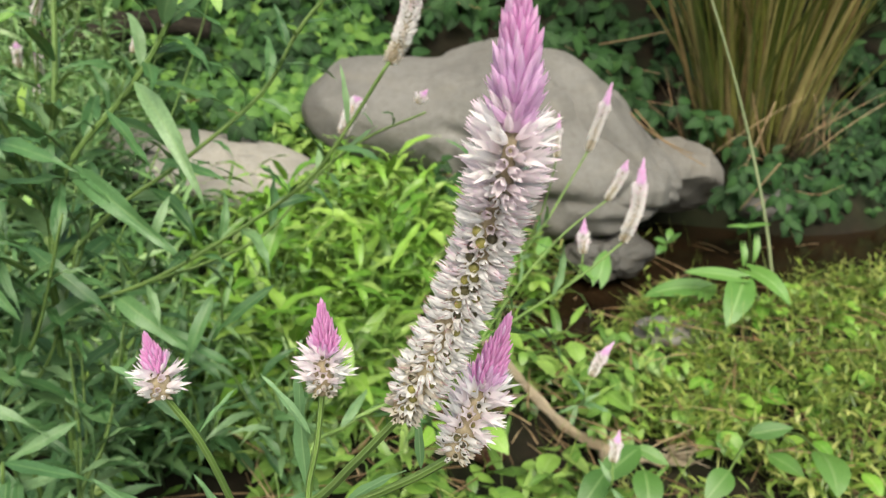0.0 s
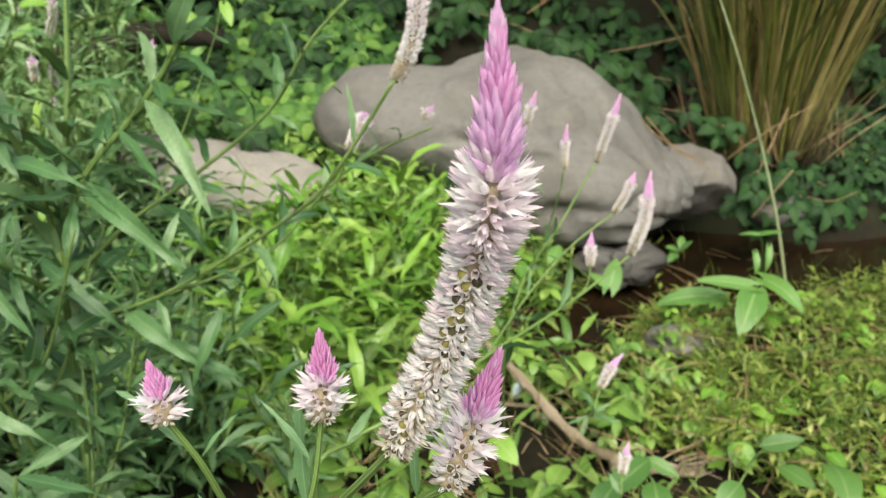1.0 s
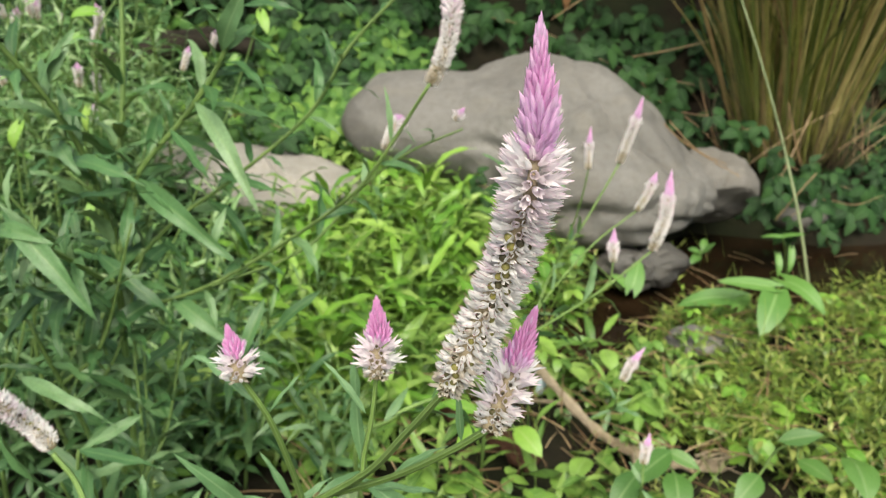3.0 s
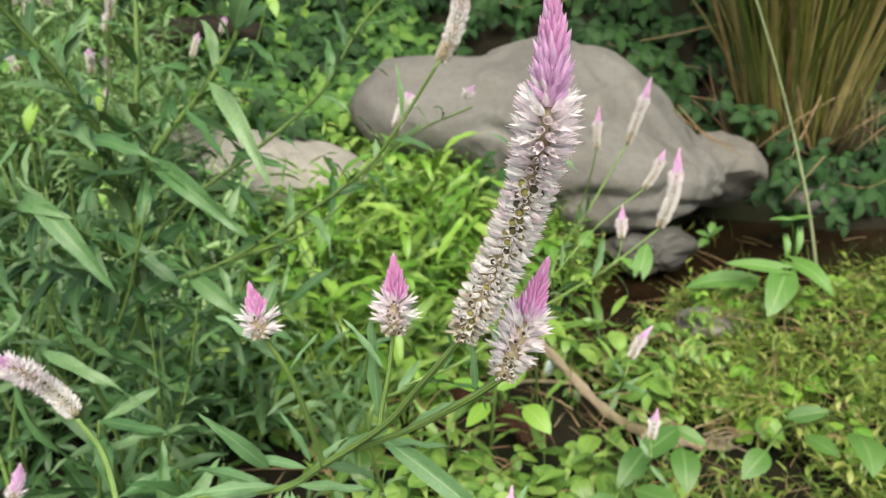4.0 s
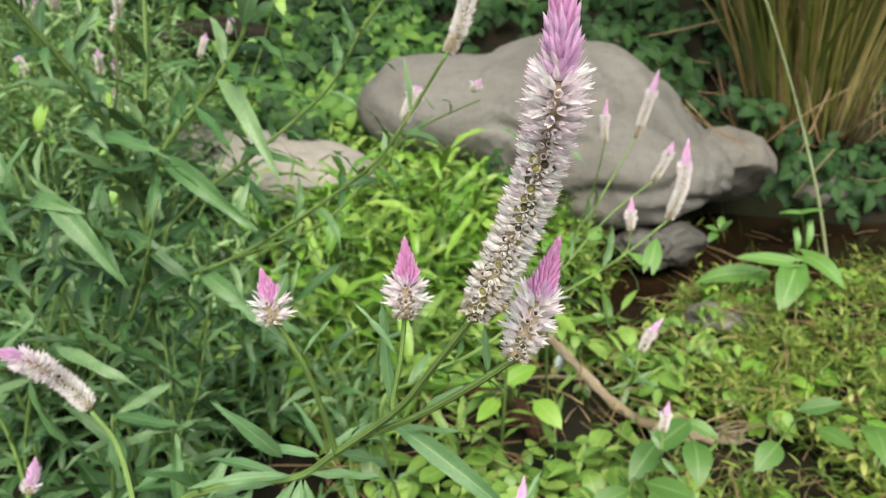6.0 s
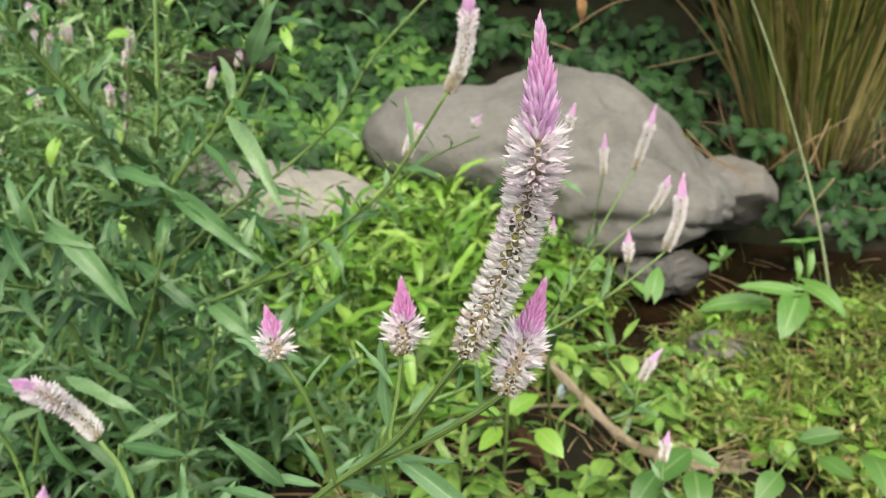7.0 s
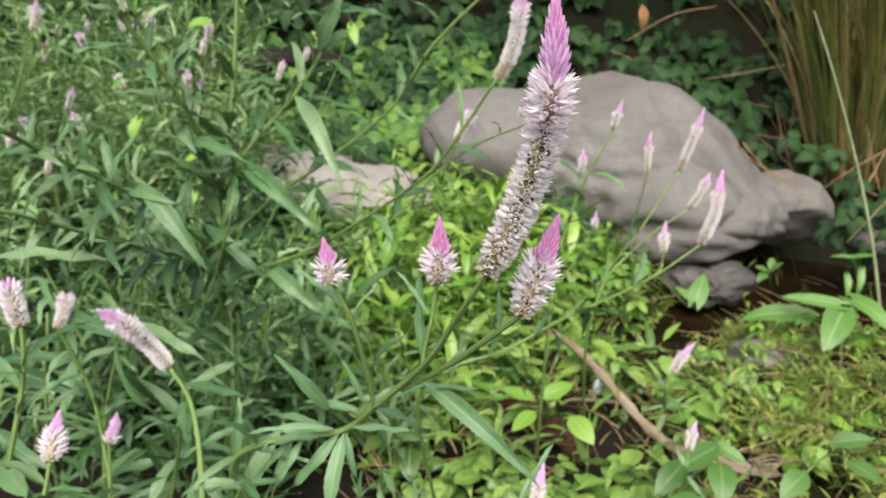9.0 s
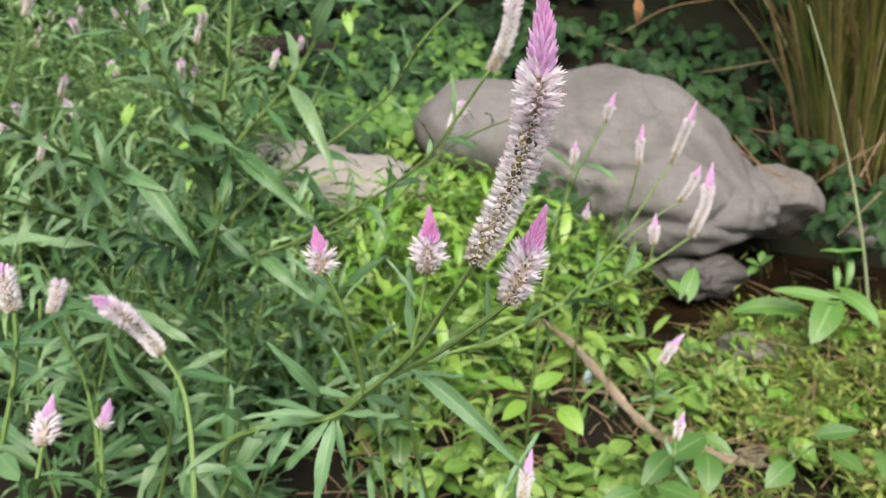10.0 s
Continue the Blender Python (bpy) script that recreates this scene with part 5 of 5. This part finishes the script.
# the bush around and behind: whole plants of several builds
def bush_plant(base, height, seed, branches=4, lean=(0.0, 0.0), flowers=True, leaf_size=(0.07, 0.12), far=False):
    r = random.Random(seed)
    ob = thing("cockscomb_plant", base, "cockscomb plant with upright stems, narrow leaves and small pink spikes" if flowers else "leafy cockscomb plant with long narrow leaves", "flower", "cockscomb thicket")
    b = Vector(base)
    top = b + Vector((lean[0] * height, lean[1] * height, height))
    mid = b.lerp(top, 0.5) + Vector((r.uniform(-0.04, 0.04), r.uniform(-0.04, 0.04), 0))
    line = stem(ob, [b, mid, top], 0.004, 0.0016, "stem", mat_stalk)
    sink = [] if far else None
    leaves_on(ob, line, int(height * (46 if far else 38)), leaf_size, 0.12, 0.97, 60, r, b.z + 0.03, sink)
    ends = [(line[-1], line[-1] - line[-3])]
    for _ in range(branches):
        j = r.randrange(len(line) // 4, len(line) - 3)
        a = r.uniform(0, TAU)
        d = Vector((math.cos(a) * 0.75, math.sin(a) * 0.75, 1.0)).normalized() * height * r.uniform(0.3, 0.5)
        pts = [line[j], line[j] + d * 0.5 + Vector((0, 0, -0.02)), line[j] + d + Vector((0, 0, 0.03))]
        bl = stem(ob, pts, 0.0023, 0.0012, "branch", mat_stalk)
        leaves_on(ob, bl, int(d.length * (55 if far else 45)), leaf_size, 0.15, 0.95, 55, r, b.z + 0.03, sink)
        ends.append((bl[-1], bl[-1] - bl[-3]))
    if far:
        part("foliage", as_mesh("foliage", joined(sink), mat_leaf_far_lit), ob)
    if flowers:
        for p, d in ends:
            if r.random() < 0.4:
                continue
            d.normalize()
            size = r.uniform(0.03, 0.06)
            spike(ob, [p, p + d * size * 0.5 + Vector((0, 0, 0.002)), p + d * size + Vector((r.uniform(-0.006, 0.006), 0, 0.004))], 0.0085, (0.1, 0.6, 0.7, 0.76), False, seed + 1, density=0.8, pale=0.7)
    return ob


kinds = [bush_plant((-0.95, 1.35, ground_z(-0.95, 1.35)), 0.62, 101, far=True), bush_plant((-0.7, 1.25, ground_z(-0.7, 1.25)), 0.52, 102, 4, far=True),
         bush_plant((-0.62, 0.72, ground_z(-0.62, 0.72)), 0.4, 103, 4, (-0.1, 0), False), bush_plant((-0.48, 1.0, ground_z(-0.48, 1.0)), 0.36, 104, 5, (0, 0), False, far=True),
         bush_plant((-0.22, 0.8, ground_z(-0.22, 0.8)), 0.24, 105, 4, (0.1, 0), False, (0.06, 0.1)),
         bush_plant((-0.4, 0.56, ground_z(-0.4, 0.56)), 0.42, 106, 6, (0.05, -0.05), False, (0.08, 0.125)),
         bush_plant((-0.75, 1.5, ground_z(-0.75, 1.5)), 0.66, 107, 7, (0.0, -0.08), True, (0.06, 0.11), True)]

def place_copies(kind, places):
    """Further plants of one build: x, y, turn and size of each."""
    for x, y, turn, size in places:
        copy_thing(kinds[kind], Matrix.Translation((x, y, ground_z(x, y))) @ Matrix.Rotation(radians(turn), 4, "Z") @ Matrix.Scale(size, 4))


place_copies(0, [(-1.25, 1.5, 20, 1.1), (-0.8, 1.75, 140, 1.0), (-1.5, 1.9, 250, 1.1), (-1.9, 2.2, 15, 1.1), (-1.45, 2.4, 95, 1.0), (-2.1, 1.8, 185, 1.15)])
place_copies(1, [(-1.05, 1.1, 60, 1.1), (-1.35, 1.2, 300, 1.15), (-0.9, 0.9, 160, 1.0), (-1.7, 1.5, 30, 1.2), (-0.98, 1.62, 335, 1.0)])
place_copies(2, [(-0.8, 0.6, 120, 0.95), (-0.42, 0.78, 310, 0.85), (-1.0, 0.75, 330, 1.1), (-0.95, 1.15, 200, 1.1), (-1.25, 0.95, 45, 1.1)])
place_copies(3, [(-0.3, 0.95, 90, 0.8), (-0.65, 0.95, 190, 0.9), (-0.2, 0.85, 40, 0.6), (-0.78, 0.75, 40, 1.0), (-0.45, 1.25, 75, 0.85), (-0.75, 1.4, 305, 1.0), (-0.25, 1.15, 160, 0.7), (-0.9, 1.5, 75, 1.2), (-1.2, 1.8, 165, 1.3), (-1.5, 1.75, 5, 1.3), (-0.85, 1.9, 95, 1.2)])
place_copies(4, [(-0.1, 0.55, 250, 0.75)])
place_copies(5, [(-0.34, 0.86, 290, 0.72), (-0.3, 0.5, 70, 0.78), (-0.46, 0.72, 20, 1.0), (-0.6, 0.86, 115, 1.05)])
place_copies(6, [(-1.15, 1.7, 40, 1.1), (-1.45, 1.55, 130, 1.1), (-1.7, 2.1, 100, 1.1), (-1.3, 2.6, 190, 1.1), (-1.9, 2.7, 280, 1.2), (-1.05, 1.05, 10, 0.95), (-1.6, 1.2, 235, 1.05), (-0.85, 1.3, 145, 0.95), (-1.2, 1.35, 330, 1.0)])


# ---- weeds on the ground ----
def sprig(shapes, size, height, count, r, lean=0.35):
    """A short upright weed with leaves in turns round its stem."""
    d = Vector((r.uniform(-lean, lean), r.uniform(-lean, lean), 1.0))
    top = d * height
    out = [(tube([Vector((0, 0, -0.01)), top * 0.5 + Vector((0.004, 0, 0)), top], 0.0012, 0.0007, 3), None)]
    a = r.uniform(0, TAU)
    for i in range(count):
        t = 0.25 + 0.75 * i / max(1, count - 1)
        a += 2.4 if i % 2 else math.pi
        way = Vector((math.cos(a), math.sin(a), r.uniform(-0.1, 0.7) + 0.4 * t))
        out.append((r.choice(shapes), aimed(top * t, way, (0, 0, 1), size * r.uniform(0.7, 1.1) * (1.1 - 0.35 * t))))
    return joined(out)


wr = random.Random(77)


LYING = [(0.022, 1.231), (0.131, 1.059), (0.224, 0.966), (0.280, 0.934), (0.397, 0.927)]


def branch_off(x, y):
    """How far a place lies in front of the fallen wood."""
    best = 9.0
    for (ax, ay), (bx, by) in zip(LYING, LYING[1:]):
        dx, dy = bx - ax, by - ay
        t = min(1.0, max(0.0, ((x - ax) * dx + (y + 0.03 - ay) * dy) / (dx * dx + dy * dy)))
        best = min(best, math.hypot(x - ax - t * dx, y + 0.03 - ay - t * dy))
    return best


ROTTEN = [(0.007, 0.960), (0.057, 0.937)]


def bare(x, y):
    if min(math.hypot(x - a, y + 0.05 - b) for a, b in ROTTEN) < 0.1:
        return True
    wide = 0.1 + 0.19 * sstep(0.4, 0.7, x)
    if math.hypot((x - 0.22) / 0.17, (y - 1.31) / 0.16) < 0.8 + 0.4 * noise3((x, y, 2.0), 9.0, 2):
        return True
    return stream_off(x, y) < wide or branch_off(x, y) < 0.06 or branch_off(x, y + 0.06) < 0.03 or (-0.58 < x < -0.26 and 1.58 < y < 1.95) or (0.0 < x < 0.95 and y > 1.95) or y > 2.95 or (y > 2.5 and x > -0.3)


def edge_off(x, y):
    """Grows from 0 in the middle of the thicket to 1 at its ragged edge."""
    return math.hypot((x + 0.1) / (2.3 if x < 0 else 1.75), (y - 1.6) / 1.5) * (1 + 0.3 * noise3((x, y, 5.0), 0.9, 2))


def scattered(name, label, mat, makers, count, box, keep, scale=(0.7, 1.25)):
    pieces = []
    while len(pieces) < count:
        x, y = wr.uniform(box[0], box[1]), wr.uniform(box[2], box[3])
        if bare(x, y) or not keep(x, y) or edge_off(x, y) > wr.uniform(0.75, 1.15):
            continue
        m = Matrix.Translation((x, y, ground_z(x, y))) @ Matrix.Rotation(wr.uniform(0, TAU), 4, "Z") @ Matrix.Rotation(wr.uniform(-0.3, 0.3), 4, "X") @ Matrix.Scale(wr.uniform(*scale), 4)
        pieces.append((wr.choice(makers), m))
    return solid(name, as_mesh(name, joined(pieces), mat), label, "weeds", kind="stuff")


def side_line(y):
    """West of this line grow broad bright leaves, east of it fine yellowish weeds."""
    return 0.28 + 0.12 * noise3((y, 0.3, 0.1), 2.0) - 0.1 * (y - 1.2)


fine = [sprig(narrow, 0.03, 0.075, 11, wr, 0.6) for _ in range(6)] + [sprig(narrow, 0.036, 0.07, 8, wr, 1.2) for _ in range(5)]
broad = [joined([(s, Matrix.Translation((0, 0, h)) @ k) for h in (0.05, 0.08) for s, k in [(q, Matrix.Rotation(wr.uniform(0, TAU), 4, "Z") @ z) for q, z in trifoliate(oval, 0.044)]]) for _ in range(6)]
tri = [joined([(s, Matrix.Translation((0.01 * i, 0, 0.02 + 0.02 * i)) @ Matrix.Rotation(i * 2.2, 4, "Z") @ Matrix.Rotation(0.25, 4, "Y") @ k) for i in range(4) for s, k in trifoliate(oval[:3], 0.027)]) for _ in range(6)]
scattered("fine_weeds", "low yellow-green weeds with small narrow leaves", mat_weed_many, fine, 3400, (0.1, 2.4, 0.2, 2.3), lambda x, y: x > side_line(y) + wr.uniform(-0.12, 0.12) and noise3((x, y, 8.0), 8.0, 3) > -0.1 + wr.uniform(-0.1, 0.1))
scattered("broad_weeds", "low bright green weeds with three-part leaves", mat_mid_many, tri + broad + [sprig(narrow, 0.06, 0.09, 7, wr, 0.8) for _ in range(4)], 900, (-0.5, 0.5, 0.72, 2.4), lambda x, y: x < side_line(y) + wr.uniform(-0.12, 0.12) and not (x < -0.1 and y < 0.9 and wr.random() < 0.7), (0.7, 1.3))
scattered("mixed_weeds", "scattered bright weeds among the finer ones", mat_bright_many, tri + broad + fine[:3], 230, (0.2, 1.3, 0.6, 1.8), lambda x, y: True, (0.5, 1.0))
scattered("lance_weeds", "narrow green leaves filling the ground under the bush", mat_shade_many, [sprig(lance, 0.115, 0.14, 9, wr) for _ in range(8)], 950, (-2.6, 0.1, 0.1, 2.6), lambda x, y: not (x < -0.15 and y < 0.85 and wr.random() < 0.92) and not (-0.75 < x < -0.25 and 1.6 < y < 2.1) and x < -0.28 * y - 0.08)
scattered("back_weeds", "thicket of narrow-leaved plants behind the bush", mat_leaf_far_lit, [sprig(lance, 0.06, 0.3, 16, wr) for _ in range(8)] + [sprig(narrow, 0.055, 0.22, 14, wr) for _ in range(4)], 330, (-2.6, -0.6, 1.5, 2.9), lambda x, y: x < -0.46 * y and not (-0.95 < x and y < 2.15), (0.8, 1.4))
scattered("long_leaf_weeds", "fresh green weeds with long narrow leaves standing over the low ones", mat_mid_many, [sprig(lance, 0.12, 0.15, 8, wr) for _ in range(8)] + [sprig(narrow, 0.1, 0.12, 7, wr, 0.6) for _ in range(3)], 180, (-0.5, 0.3, 0.7, 1.7), lambda x, y: x < side_line(y) - 0.22 + wr.uniform(-0.1, 0.05) and not (x < -0.05 and y < 0.95), (0.7, 1.25))
scattered("light_weeds", "light green weeds with broad oval leaves behind the flower", mat_bright_many, broad + [sprig(lance, 0.11, 0.14, 7, wr) for _ in range(4)], 130, (-0.42, 0.12, 1.0, 1.65), lambda x, y: x > -0.3 * y - 0.05, (0.9, 1.7))
rocks_foot = [sprig(lance[:4], 0.06, 0.1, 7, wr) for _ in range(4)] + tri
scattered("bank_weeds", "green weeds at the foot of the boulder", mat_bright_many, rocks_foot, 260, (-0.35, 0.3, 1.45, 1.98), lambda x, y: x < 0.22 - 0.3 * (y - 1.6), (0.9, 1.6))

# dry stalks and twigs lying among the weeds
lying = []
for i in range(1200):
    x, y = wr.uniform(-0.3, 1.3), wr.uniform(0.7, 2.0)
    if stream_off(x, y) < 0.05:
        continue
    a, q = wr.uniform(0, TAU), wr.uniform(0.03, 0.14)
    p = Vector((x, y, ground_z(x, y) + wr.uniform(0.01, 0.085)))
    d = Vector((math.cos(a), math.sin(a), wr.uniform(-0.2, 0.35))) * q
    lying.append((tube([p, p + d * 0.5 + Vector((0, 0, 0.004)), p + d], 0.0014, 0.0008, 4), None))
solid("dry_stalks", as_mesh("dry_stalks", joined(lying), mat_straw), "dry straw-coloured stalks lying among weeds", "straw", kind="stuff")
upright = []
for i in range(520):
    x, y = wr.uniform(0.05, 1.3), wr.uniform(0.75, 2.0)
    if stream_off(x, y) < 0.06:
        continue
    p = Vector((x, y, ground_z(x, y)))
    upright.append((wr.choice(blades), aimed(p, (wr.gauss(0, 0.5), wr.gauss(0, 0.5), 1.0), (wr.gauss(0, 1), -1, 0.2), (wr.uniform(0.08, 0.2),) * 3)))
solid("grass_blades", as_mesh("grass_blades", joined(upright), mat_weed_many), "thin grass blades among the weeds", "grass", kind="stuff")


# ---- larger ground plants, leaf by leaf ----
def leafy_plant(name, base, label, leaves, mesh, category="plant"):
    """Leaves on stalks from one root: foot of the blade, tip, width."""
    ob = thing(name, base, label, category)
    for i, (foot, tip, wide) in enumerate(leaves):
        a, b = Vector(foot), Vector(tip)
        line = smooth_line([Vector(base), Vector(base).lerp(a, 0.6) + Vector((0, 0, 0.02)), a], 5)
        part("leaf_stalk", as_mesh("leaf_stalk", tube(line, 0.0022, 0.0014, 5), mat_stem), ob)
        size = (b - a).length
        up = Vector((wr.uniform(-0.2, 0.2), -0.55, 1.0))
        part("leaf", mesh[i % len(mesh)], ob, aimed(a, b - a, up, (size, size * wide / 0.68, size)))
    return ob


leafy_plant("water_spinach", (0.623, 1.439, 0.000), "water spinach with large light green arrow-shaped leaves", [
    ((0.583, 1.307, 0.154), (0.484, 1.322, 0.165), 0.5), ((0.591, 1.299, 0.144), (0.541, 1.205, 0.111), 0.75),
    ((0.531, 1.351, 0.109), (0.414, 1.342, 0.114), 0.5), ((0.622, 1.337, 0.153), (0.671, 1.246, 0.150), 0.5),
    ((0.531, 1.325, 0.102), (0.573, 1.383, 0.110), 0.6)], heart_mesh)
leafy_plant("water_spinach", (0.356, 1.610, 0.000), "water spinach seedling with light green leaves at the stream", [
    ((0.339, 1.418, 0.098), (0.363, 1.475, 0.144), 0.85), ((0.327, 1.422, 0.103), (0.299, 1.455, 0.121), 0.7), ((0.230, 1.518, 0.119), (0.246, 1.560, 0.150), 0.8)], heart_mesh)
leafy_plant("water_spinach", (0.639, 1.955, -0.080), "small pale seedling standing in the shallow water", [
    ((0.531, 1.597, 0.107), (0.552, 1.581, 0.140), 0.5), ((0.529, 1.597, 0.107), (0.498, 1.590, 0.125), 0.6), ((0.533, 1.597, 0.110), (0.543, 1.627, 0.140), 0.5), ((0.526, 1.596, 0.101), (0.499, 1.561, 0.105), 0.5)], herb_mesh)
leafy_plant("water_spinach", (0.815, 1.782, -0.060), "thin-stalked seedling with drooping yellowish leaves over the water", [
    ((0.666, 1.493, 0.189), (0.700, 1.464, 0.208), 0.5), ((0.664, 1.493, 0.188), (0.624, 1.508, 0.188), 0.4), ((0.683, 1.478, 0.163), (0.675, 1.443, 0.124), 0.4), ((0.658, 1.481, 0.147), (0.657, 1.446, 0.115), 0.4)], heart_mesh)
leafy_plant("ground_herb", (0.046, 0.996, 0.000), "bright green herb with broad pointed leaves", [
    ((0.020, 0.833, 0.176), (-0.033, 0.856, 0.182), 0.5), ((0.028, 0.834, 0.177), (0.077, 0.868, 0.195), 0.5),
    ((0.071, 0.840, 0.148), (0.104, 0.790, 0.146), 0.6), ((0.053, 0.878, 0.152), (0.032, 0.943, 0.164), 0.55), ((0.021, 0.825, 0.162), (-0.007, 0.767, 0.168), 0.5)], oval_bright_mesh)
leafy_plant("ground_herb", (0.284, 0.909, 0.000), "ground herb with broad grey-green leaves", [
    ((0.266, 0.761, 0.174), (0.201, 0.699, 0.171), 0.5), ((0.259, 0.762, 0.173), (0.298, 0.737, 0.168), 0.5),
    ((0.217, 0.720, 0.171), (0.177, 0.662, 0.166), 0.5), ((0.254, 0.700, 0.189), (0.250, 0.637, 0.187), 0.55)], herb_mesh)
leafy_plant("ground_herb", (0.536, 1.010, 0.000), "ground herb with pale green heart-shaped leaves", [
    ((0.409, 0.788, 0.172), (0.459, 0.780, 0.192), 0.6), ((0.414, 0.741, 0.179), (0.438, 0.698, 0.188), 0.6),
    ((0.365, 0.726, 0.167), (0.328, 0.685, 0.163), 0.6), ((0.466, 0.727, 0.195), (0.463, 0.658, 0.206), 0.6)], herb_mesh)
leafy_plant("ground_herb", (0.242, 0.847, 0.000), "ground herb with fresh green overlapping leaves", [
    ((0.185, 0.626, 0.187), (0.229, 0.590, 0.202), 0.6), ((0.166, 0.623, 0.179), (0.119, 0.590, 0.179), 0.55), ((0.196, 0.611, 0.188), (0.190, 0.564, 0.192), 0.6)], herb_mesh)

# ---- dead wood ----
branch = smooth_line([(0.022, 1.231, 0.1), (0.085, 1.151, 0.1), (0.131, 1.059, 0.095), (0.181, 0.978, 0.075), (0.224, 0.966, 0.040), (0.280, 0.934, 0.030)], 6)
fallen = thing("fallen_branch", tuple(branch[0]), "bare tan dead branch lying across the weeds", "branch")
part("branch_wood", as_mesh("branch_wood", tube(branch, 0.0068, 0.009, 9, swell=lambda t: 1 + 0.18 * math.sin(t * 37) + 0.1 * math.sin(t * 90)), mat_wood), fallen)
part("twig", as_mesh("twig", tube(smooth_line([branch[16], (0.083, 1.086, 0.030), (0.058, 1.079, 0.020)], 5), 0.004, 0.002, 6), mat_wood), fallen)
log = smooth_line([(0.255, 0.915, 0.035), (0.307, 0.917, 0.035), (0.351, 0.916, 0.030), (0.397, 0.927, 0.020)], 6)
frayed = thing("broken_branch", tuple(log[0]), "frayed piece of dead wood beside the fallen branch", "branch")
part("branch_wood", as_mesh("branch_wood", tube(log, 0.013, 0.007, 9, swell=lambda t: 1 + 0.25 * math.sin(t * 23)), mat_wood), frayed)
for k in range(7):
    e = Vector(log[-6]) + Vector((wr.uniform(-0.01, 0.01), wr.uniform(-0.012, 0.012), wr.uniform(0, 0.012)))
    part("splinter", as_mesh("splinter", tube([e, e + Vector((0.03, wr.uniform(-0.012, 0.012), 0.004)), e + Vector((0.06, wr.uniform(-0.03, 0.03), wr.uniform(-0.01, 0.02)))], 0.003, 0.0008, 5), mat_wood), frayed)
rot = smooth_line([(-0.075, 1.077, 0.045), (-0.010, 0.995, 0.06), (0.052, 0.940, 0.055), (0.104, 0.903, 0.03)], 6)
solid("rotten_log", as_mesh("rotten_log", tube(rot, 0.022, 0.018, 11, swell=lambda t: 1 + 0.14 * math.sin(t * 31) + 0.1 * math.sin(t * 77)), mat_bark), "rotten reddish brown log half covered by weeds", "log")
scrap = stone_shape([((0.122, 1.061, 0.075), (0.011, 0.004, 0.018), (0, 12, 20))], (0.122, 1.061, 0.075), detail=3, k=0.003, rough=0.004, grain=40.0)
solid("plastic_scrap", as_mesh("plastic_scrap", scrap, mat_scrap), "pale blue scrap of plastic lying on the fallen branch", "litter")

# ---- long single grass blades and straws by the clump ----
arch = thing("arching_grass", (0.820, 1.678, -0.020), "single long pale grey-green grass blade arching over the stream", "grass")
for pts, r in (([(0.773, 1.561, 0.031), (0.753, 1.625, 0.180), (0.722, 1.715, 0.347), (0.667, 1.786, 0.535), (0.621, 1.864, 0.686)], 0.004),):
    line = smooth_line(pts, 8)
    part("blade", as_mesh("blade", tube(line, r, 0.002, 6), mat_pale), arch)
straws = [[(0.462, 2.077, 0.386), (0.530, 1.945, 0.310), (0.592, 1.816, 0.275), (0.643, 1.741, 0.253)], [(0.524, 2.004, 0.337), (0.569, 1.878, 0.288), (0.622, 1.774, 0.272)],
          [(0.438, 2.248, 0.477), (0.537, 2.181, 0.503), (0.664, 2.205, 0.526)], [(0.206, 2.184, 0.596), (0.327, 2.176, 0.668), (0.447, 2.159, 0.692)],
          [(0.801, 1.689, 0.274), (0.754, 1.671, 0.222), (0.714, 1.668, 0.163)]]
for pts in straws:
    solid("dry_straw", as_mesh("dry_straw", tube(smooth_line(pts, 8), 0.0022, 0.0012, 5), mat_straw), "long dry straw hanging over the boulder", "straw", "dry straws")
dead = leaf(0.09, 0.35, 1.2, 0.5, 0.03, 9)
solid("dead_leaf", as_mesh("dead_leaf", dead, mat_dead_leaf), "curled orange-brown dead leaf hanging in the vines", "leaf", m=aimed((0.251, 2.285, 0.697), (0.15, -0.3, -1), (0.3, -1, 0)))
for x, y, turn, size in ((-0.24, 1.28, 40, 0.06), (-0.36, 1.2, 150, 0.05), (-0.12, 1.34, 260, 0.05), (0.0, 1.3, 10, 0.045), (-0.17, 1.12, 320, 0.05), (0.09, 1.22, 200, 0.05), (0.6, 1.2, 75, 0.05)):
    solid("dead_leaf", as_mesh("dead_leaf", leaf(size, 0.5, 0.9, 0.4, 0.03, 8, "oval"), mat_dead_leaf), "curled red-brown dead leaf lying among the weeds", "leaf", "fallen leaves",
          m=Matrix.Translation((x, y, ground_z(x, y) + 0.05)) @ Euler((radians(20), radians(-12), radians(turn))).to_matrix().to_4x4())
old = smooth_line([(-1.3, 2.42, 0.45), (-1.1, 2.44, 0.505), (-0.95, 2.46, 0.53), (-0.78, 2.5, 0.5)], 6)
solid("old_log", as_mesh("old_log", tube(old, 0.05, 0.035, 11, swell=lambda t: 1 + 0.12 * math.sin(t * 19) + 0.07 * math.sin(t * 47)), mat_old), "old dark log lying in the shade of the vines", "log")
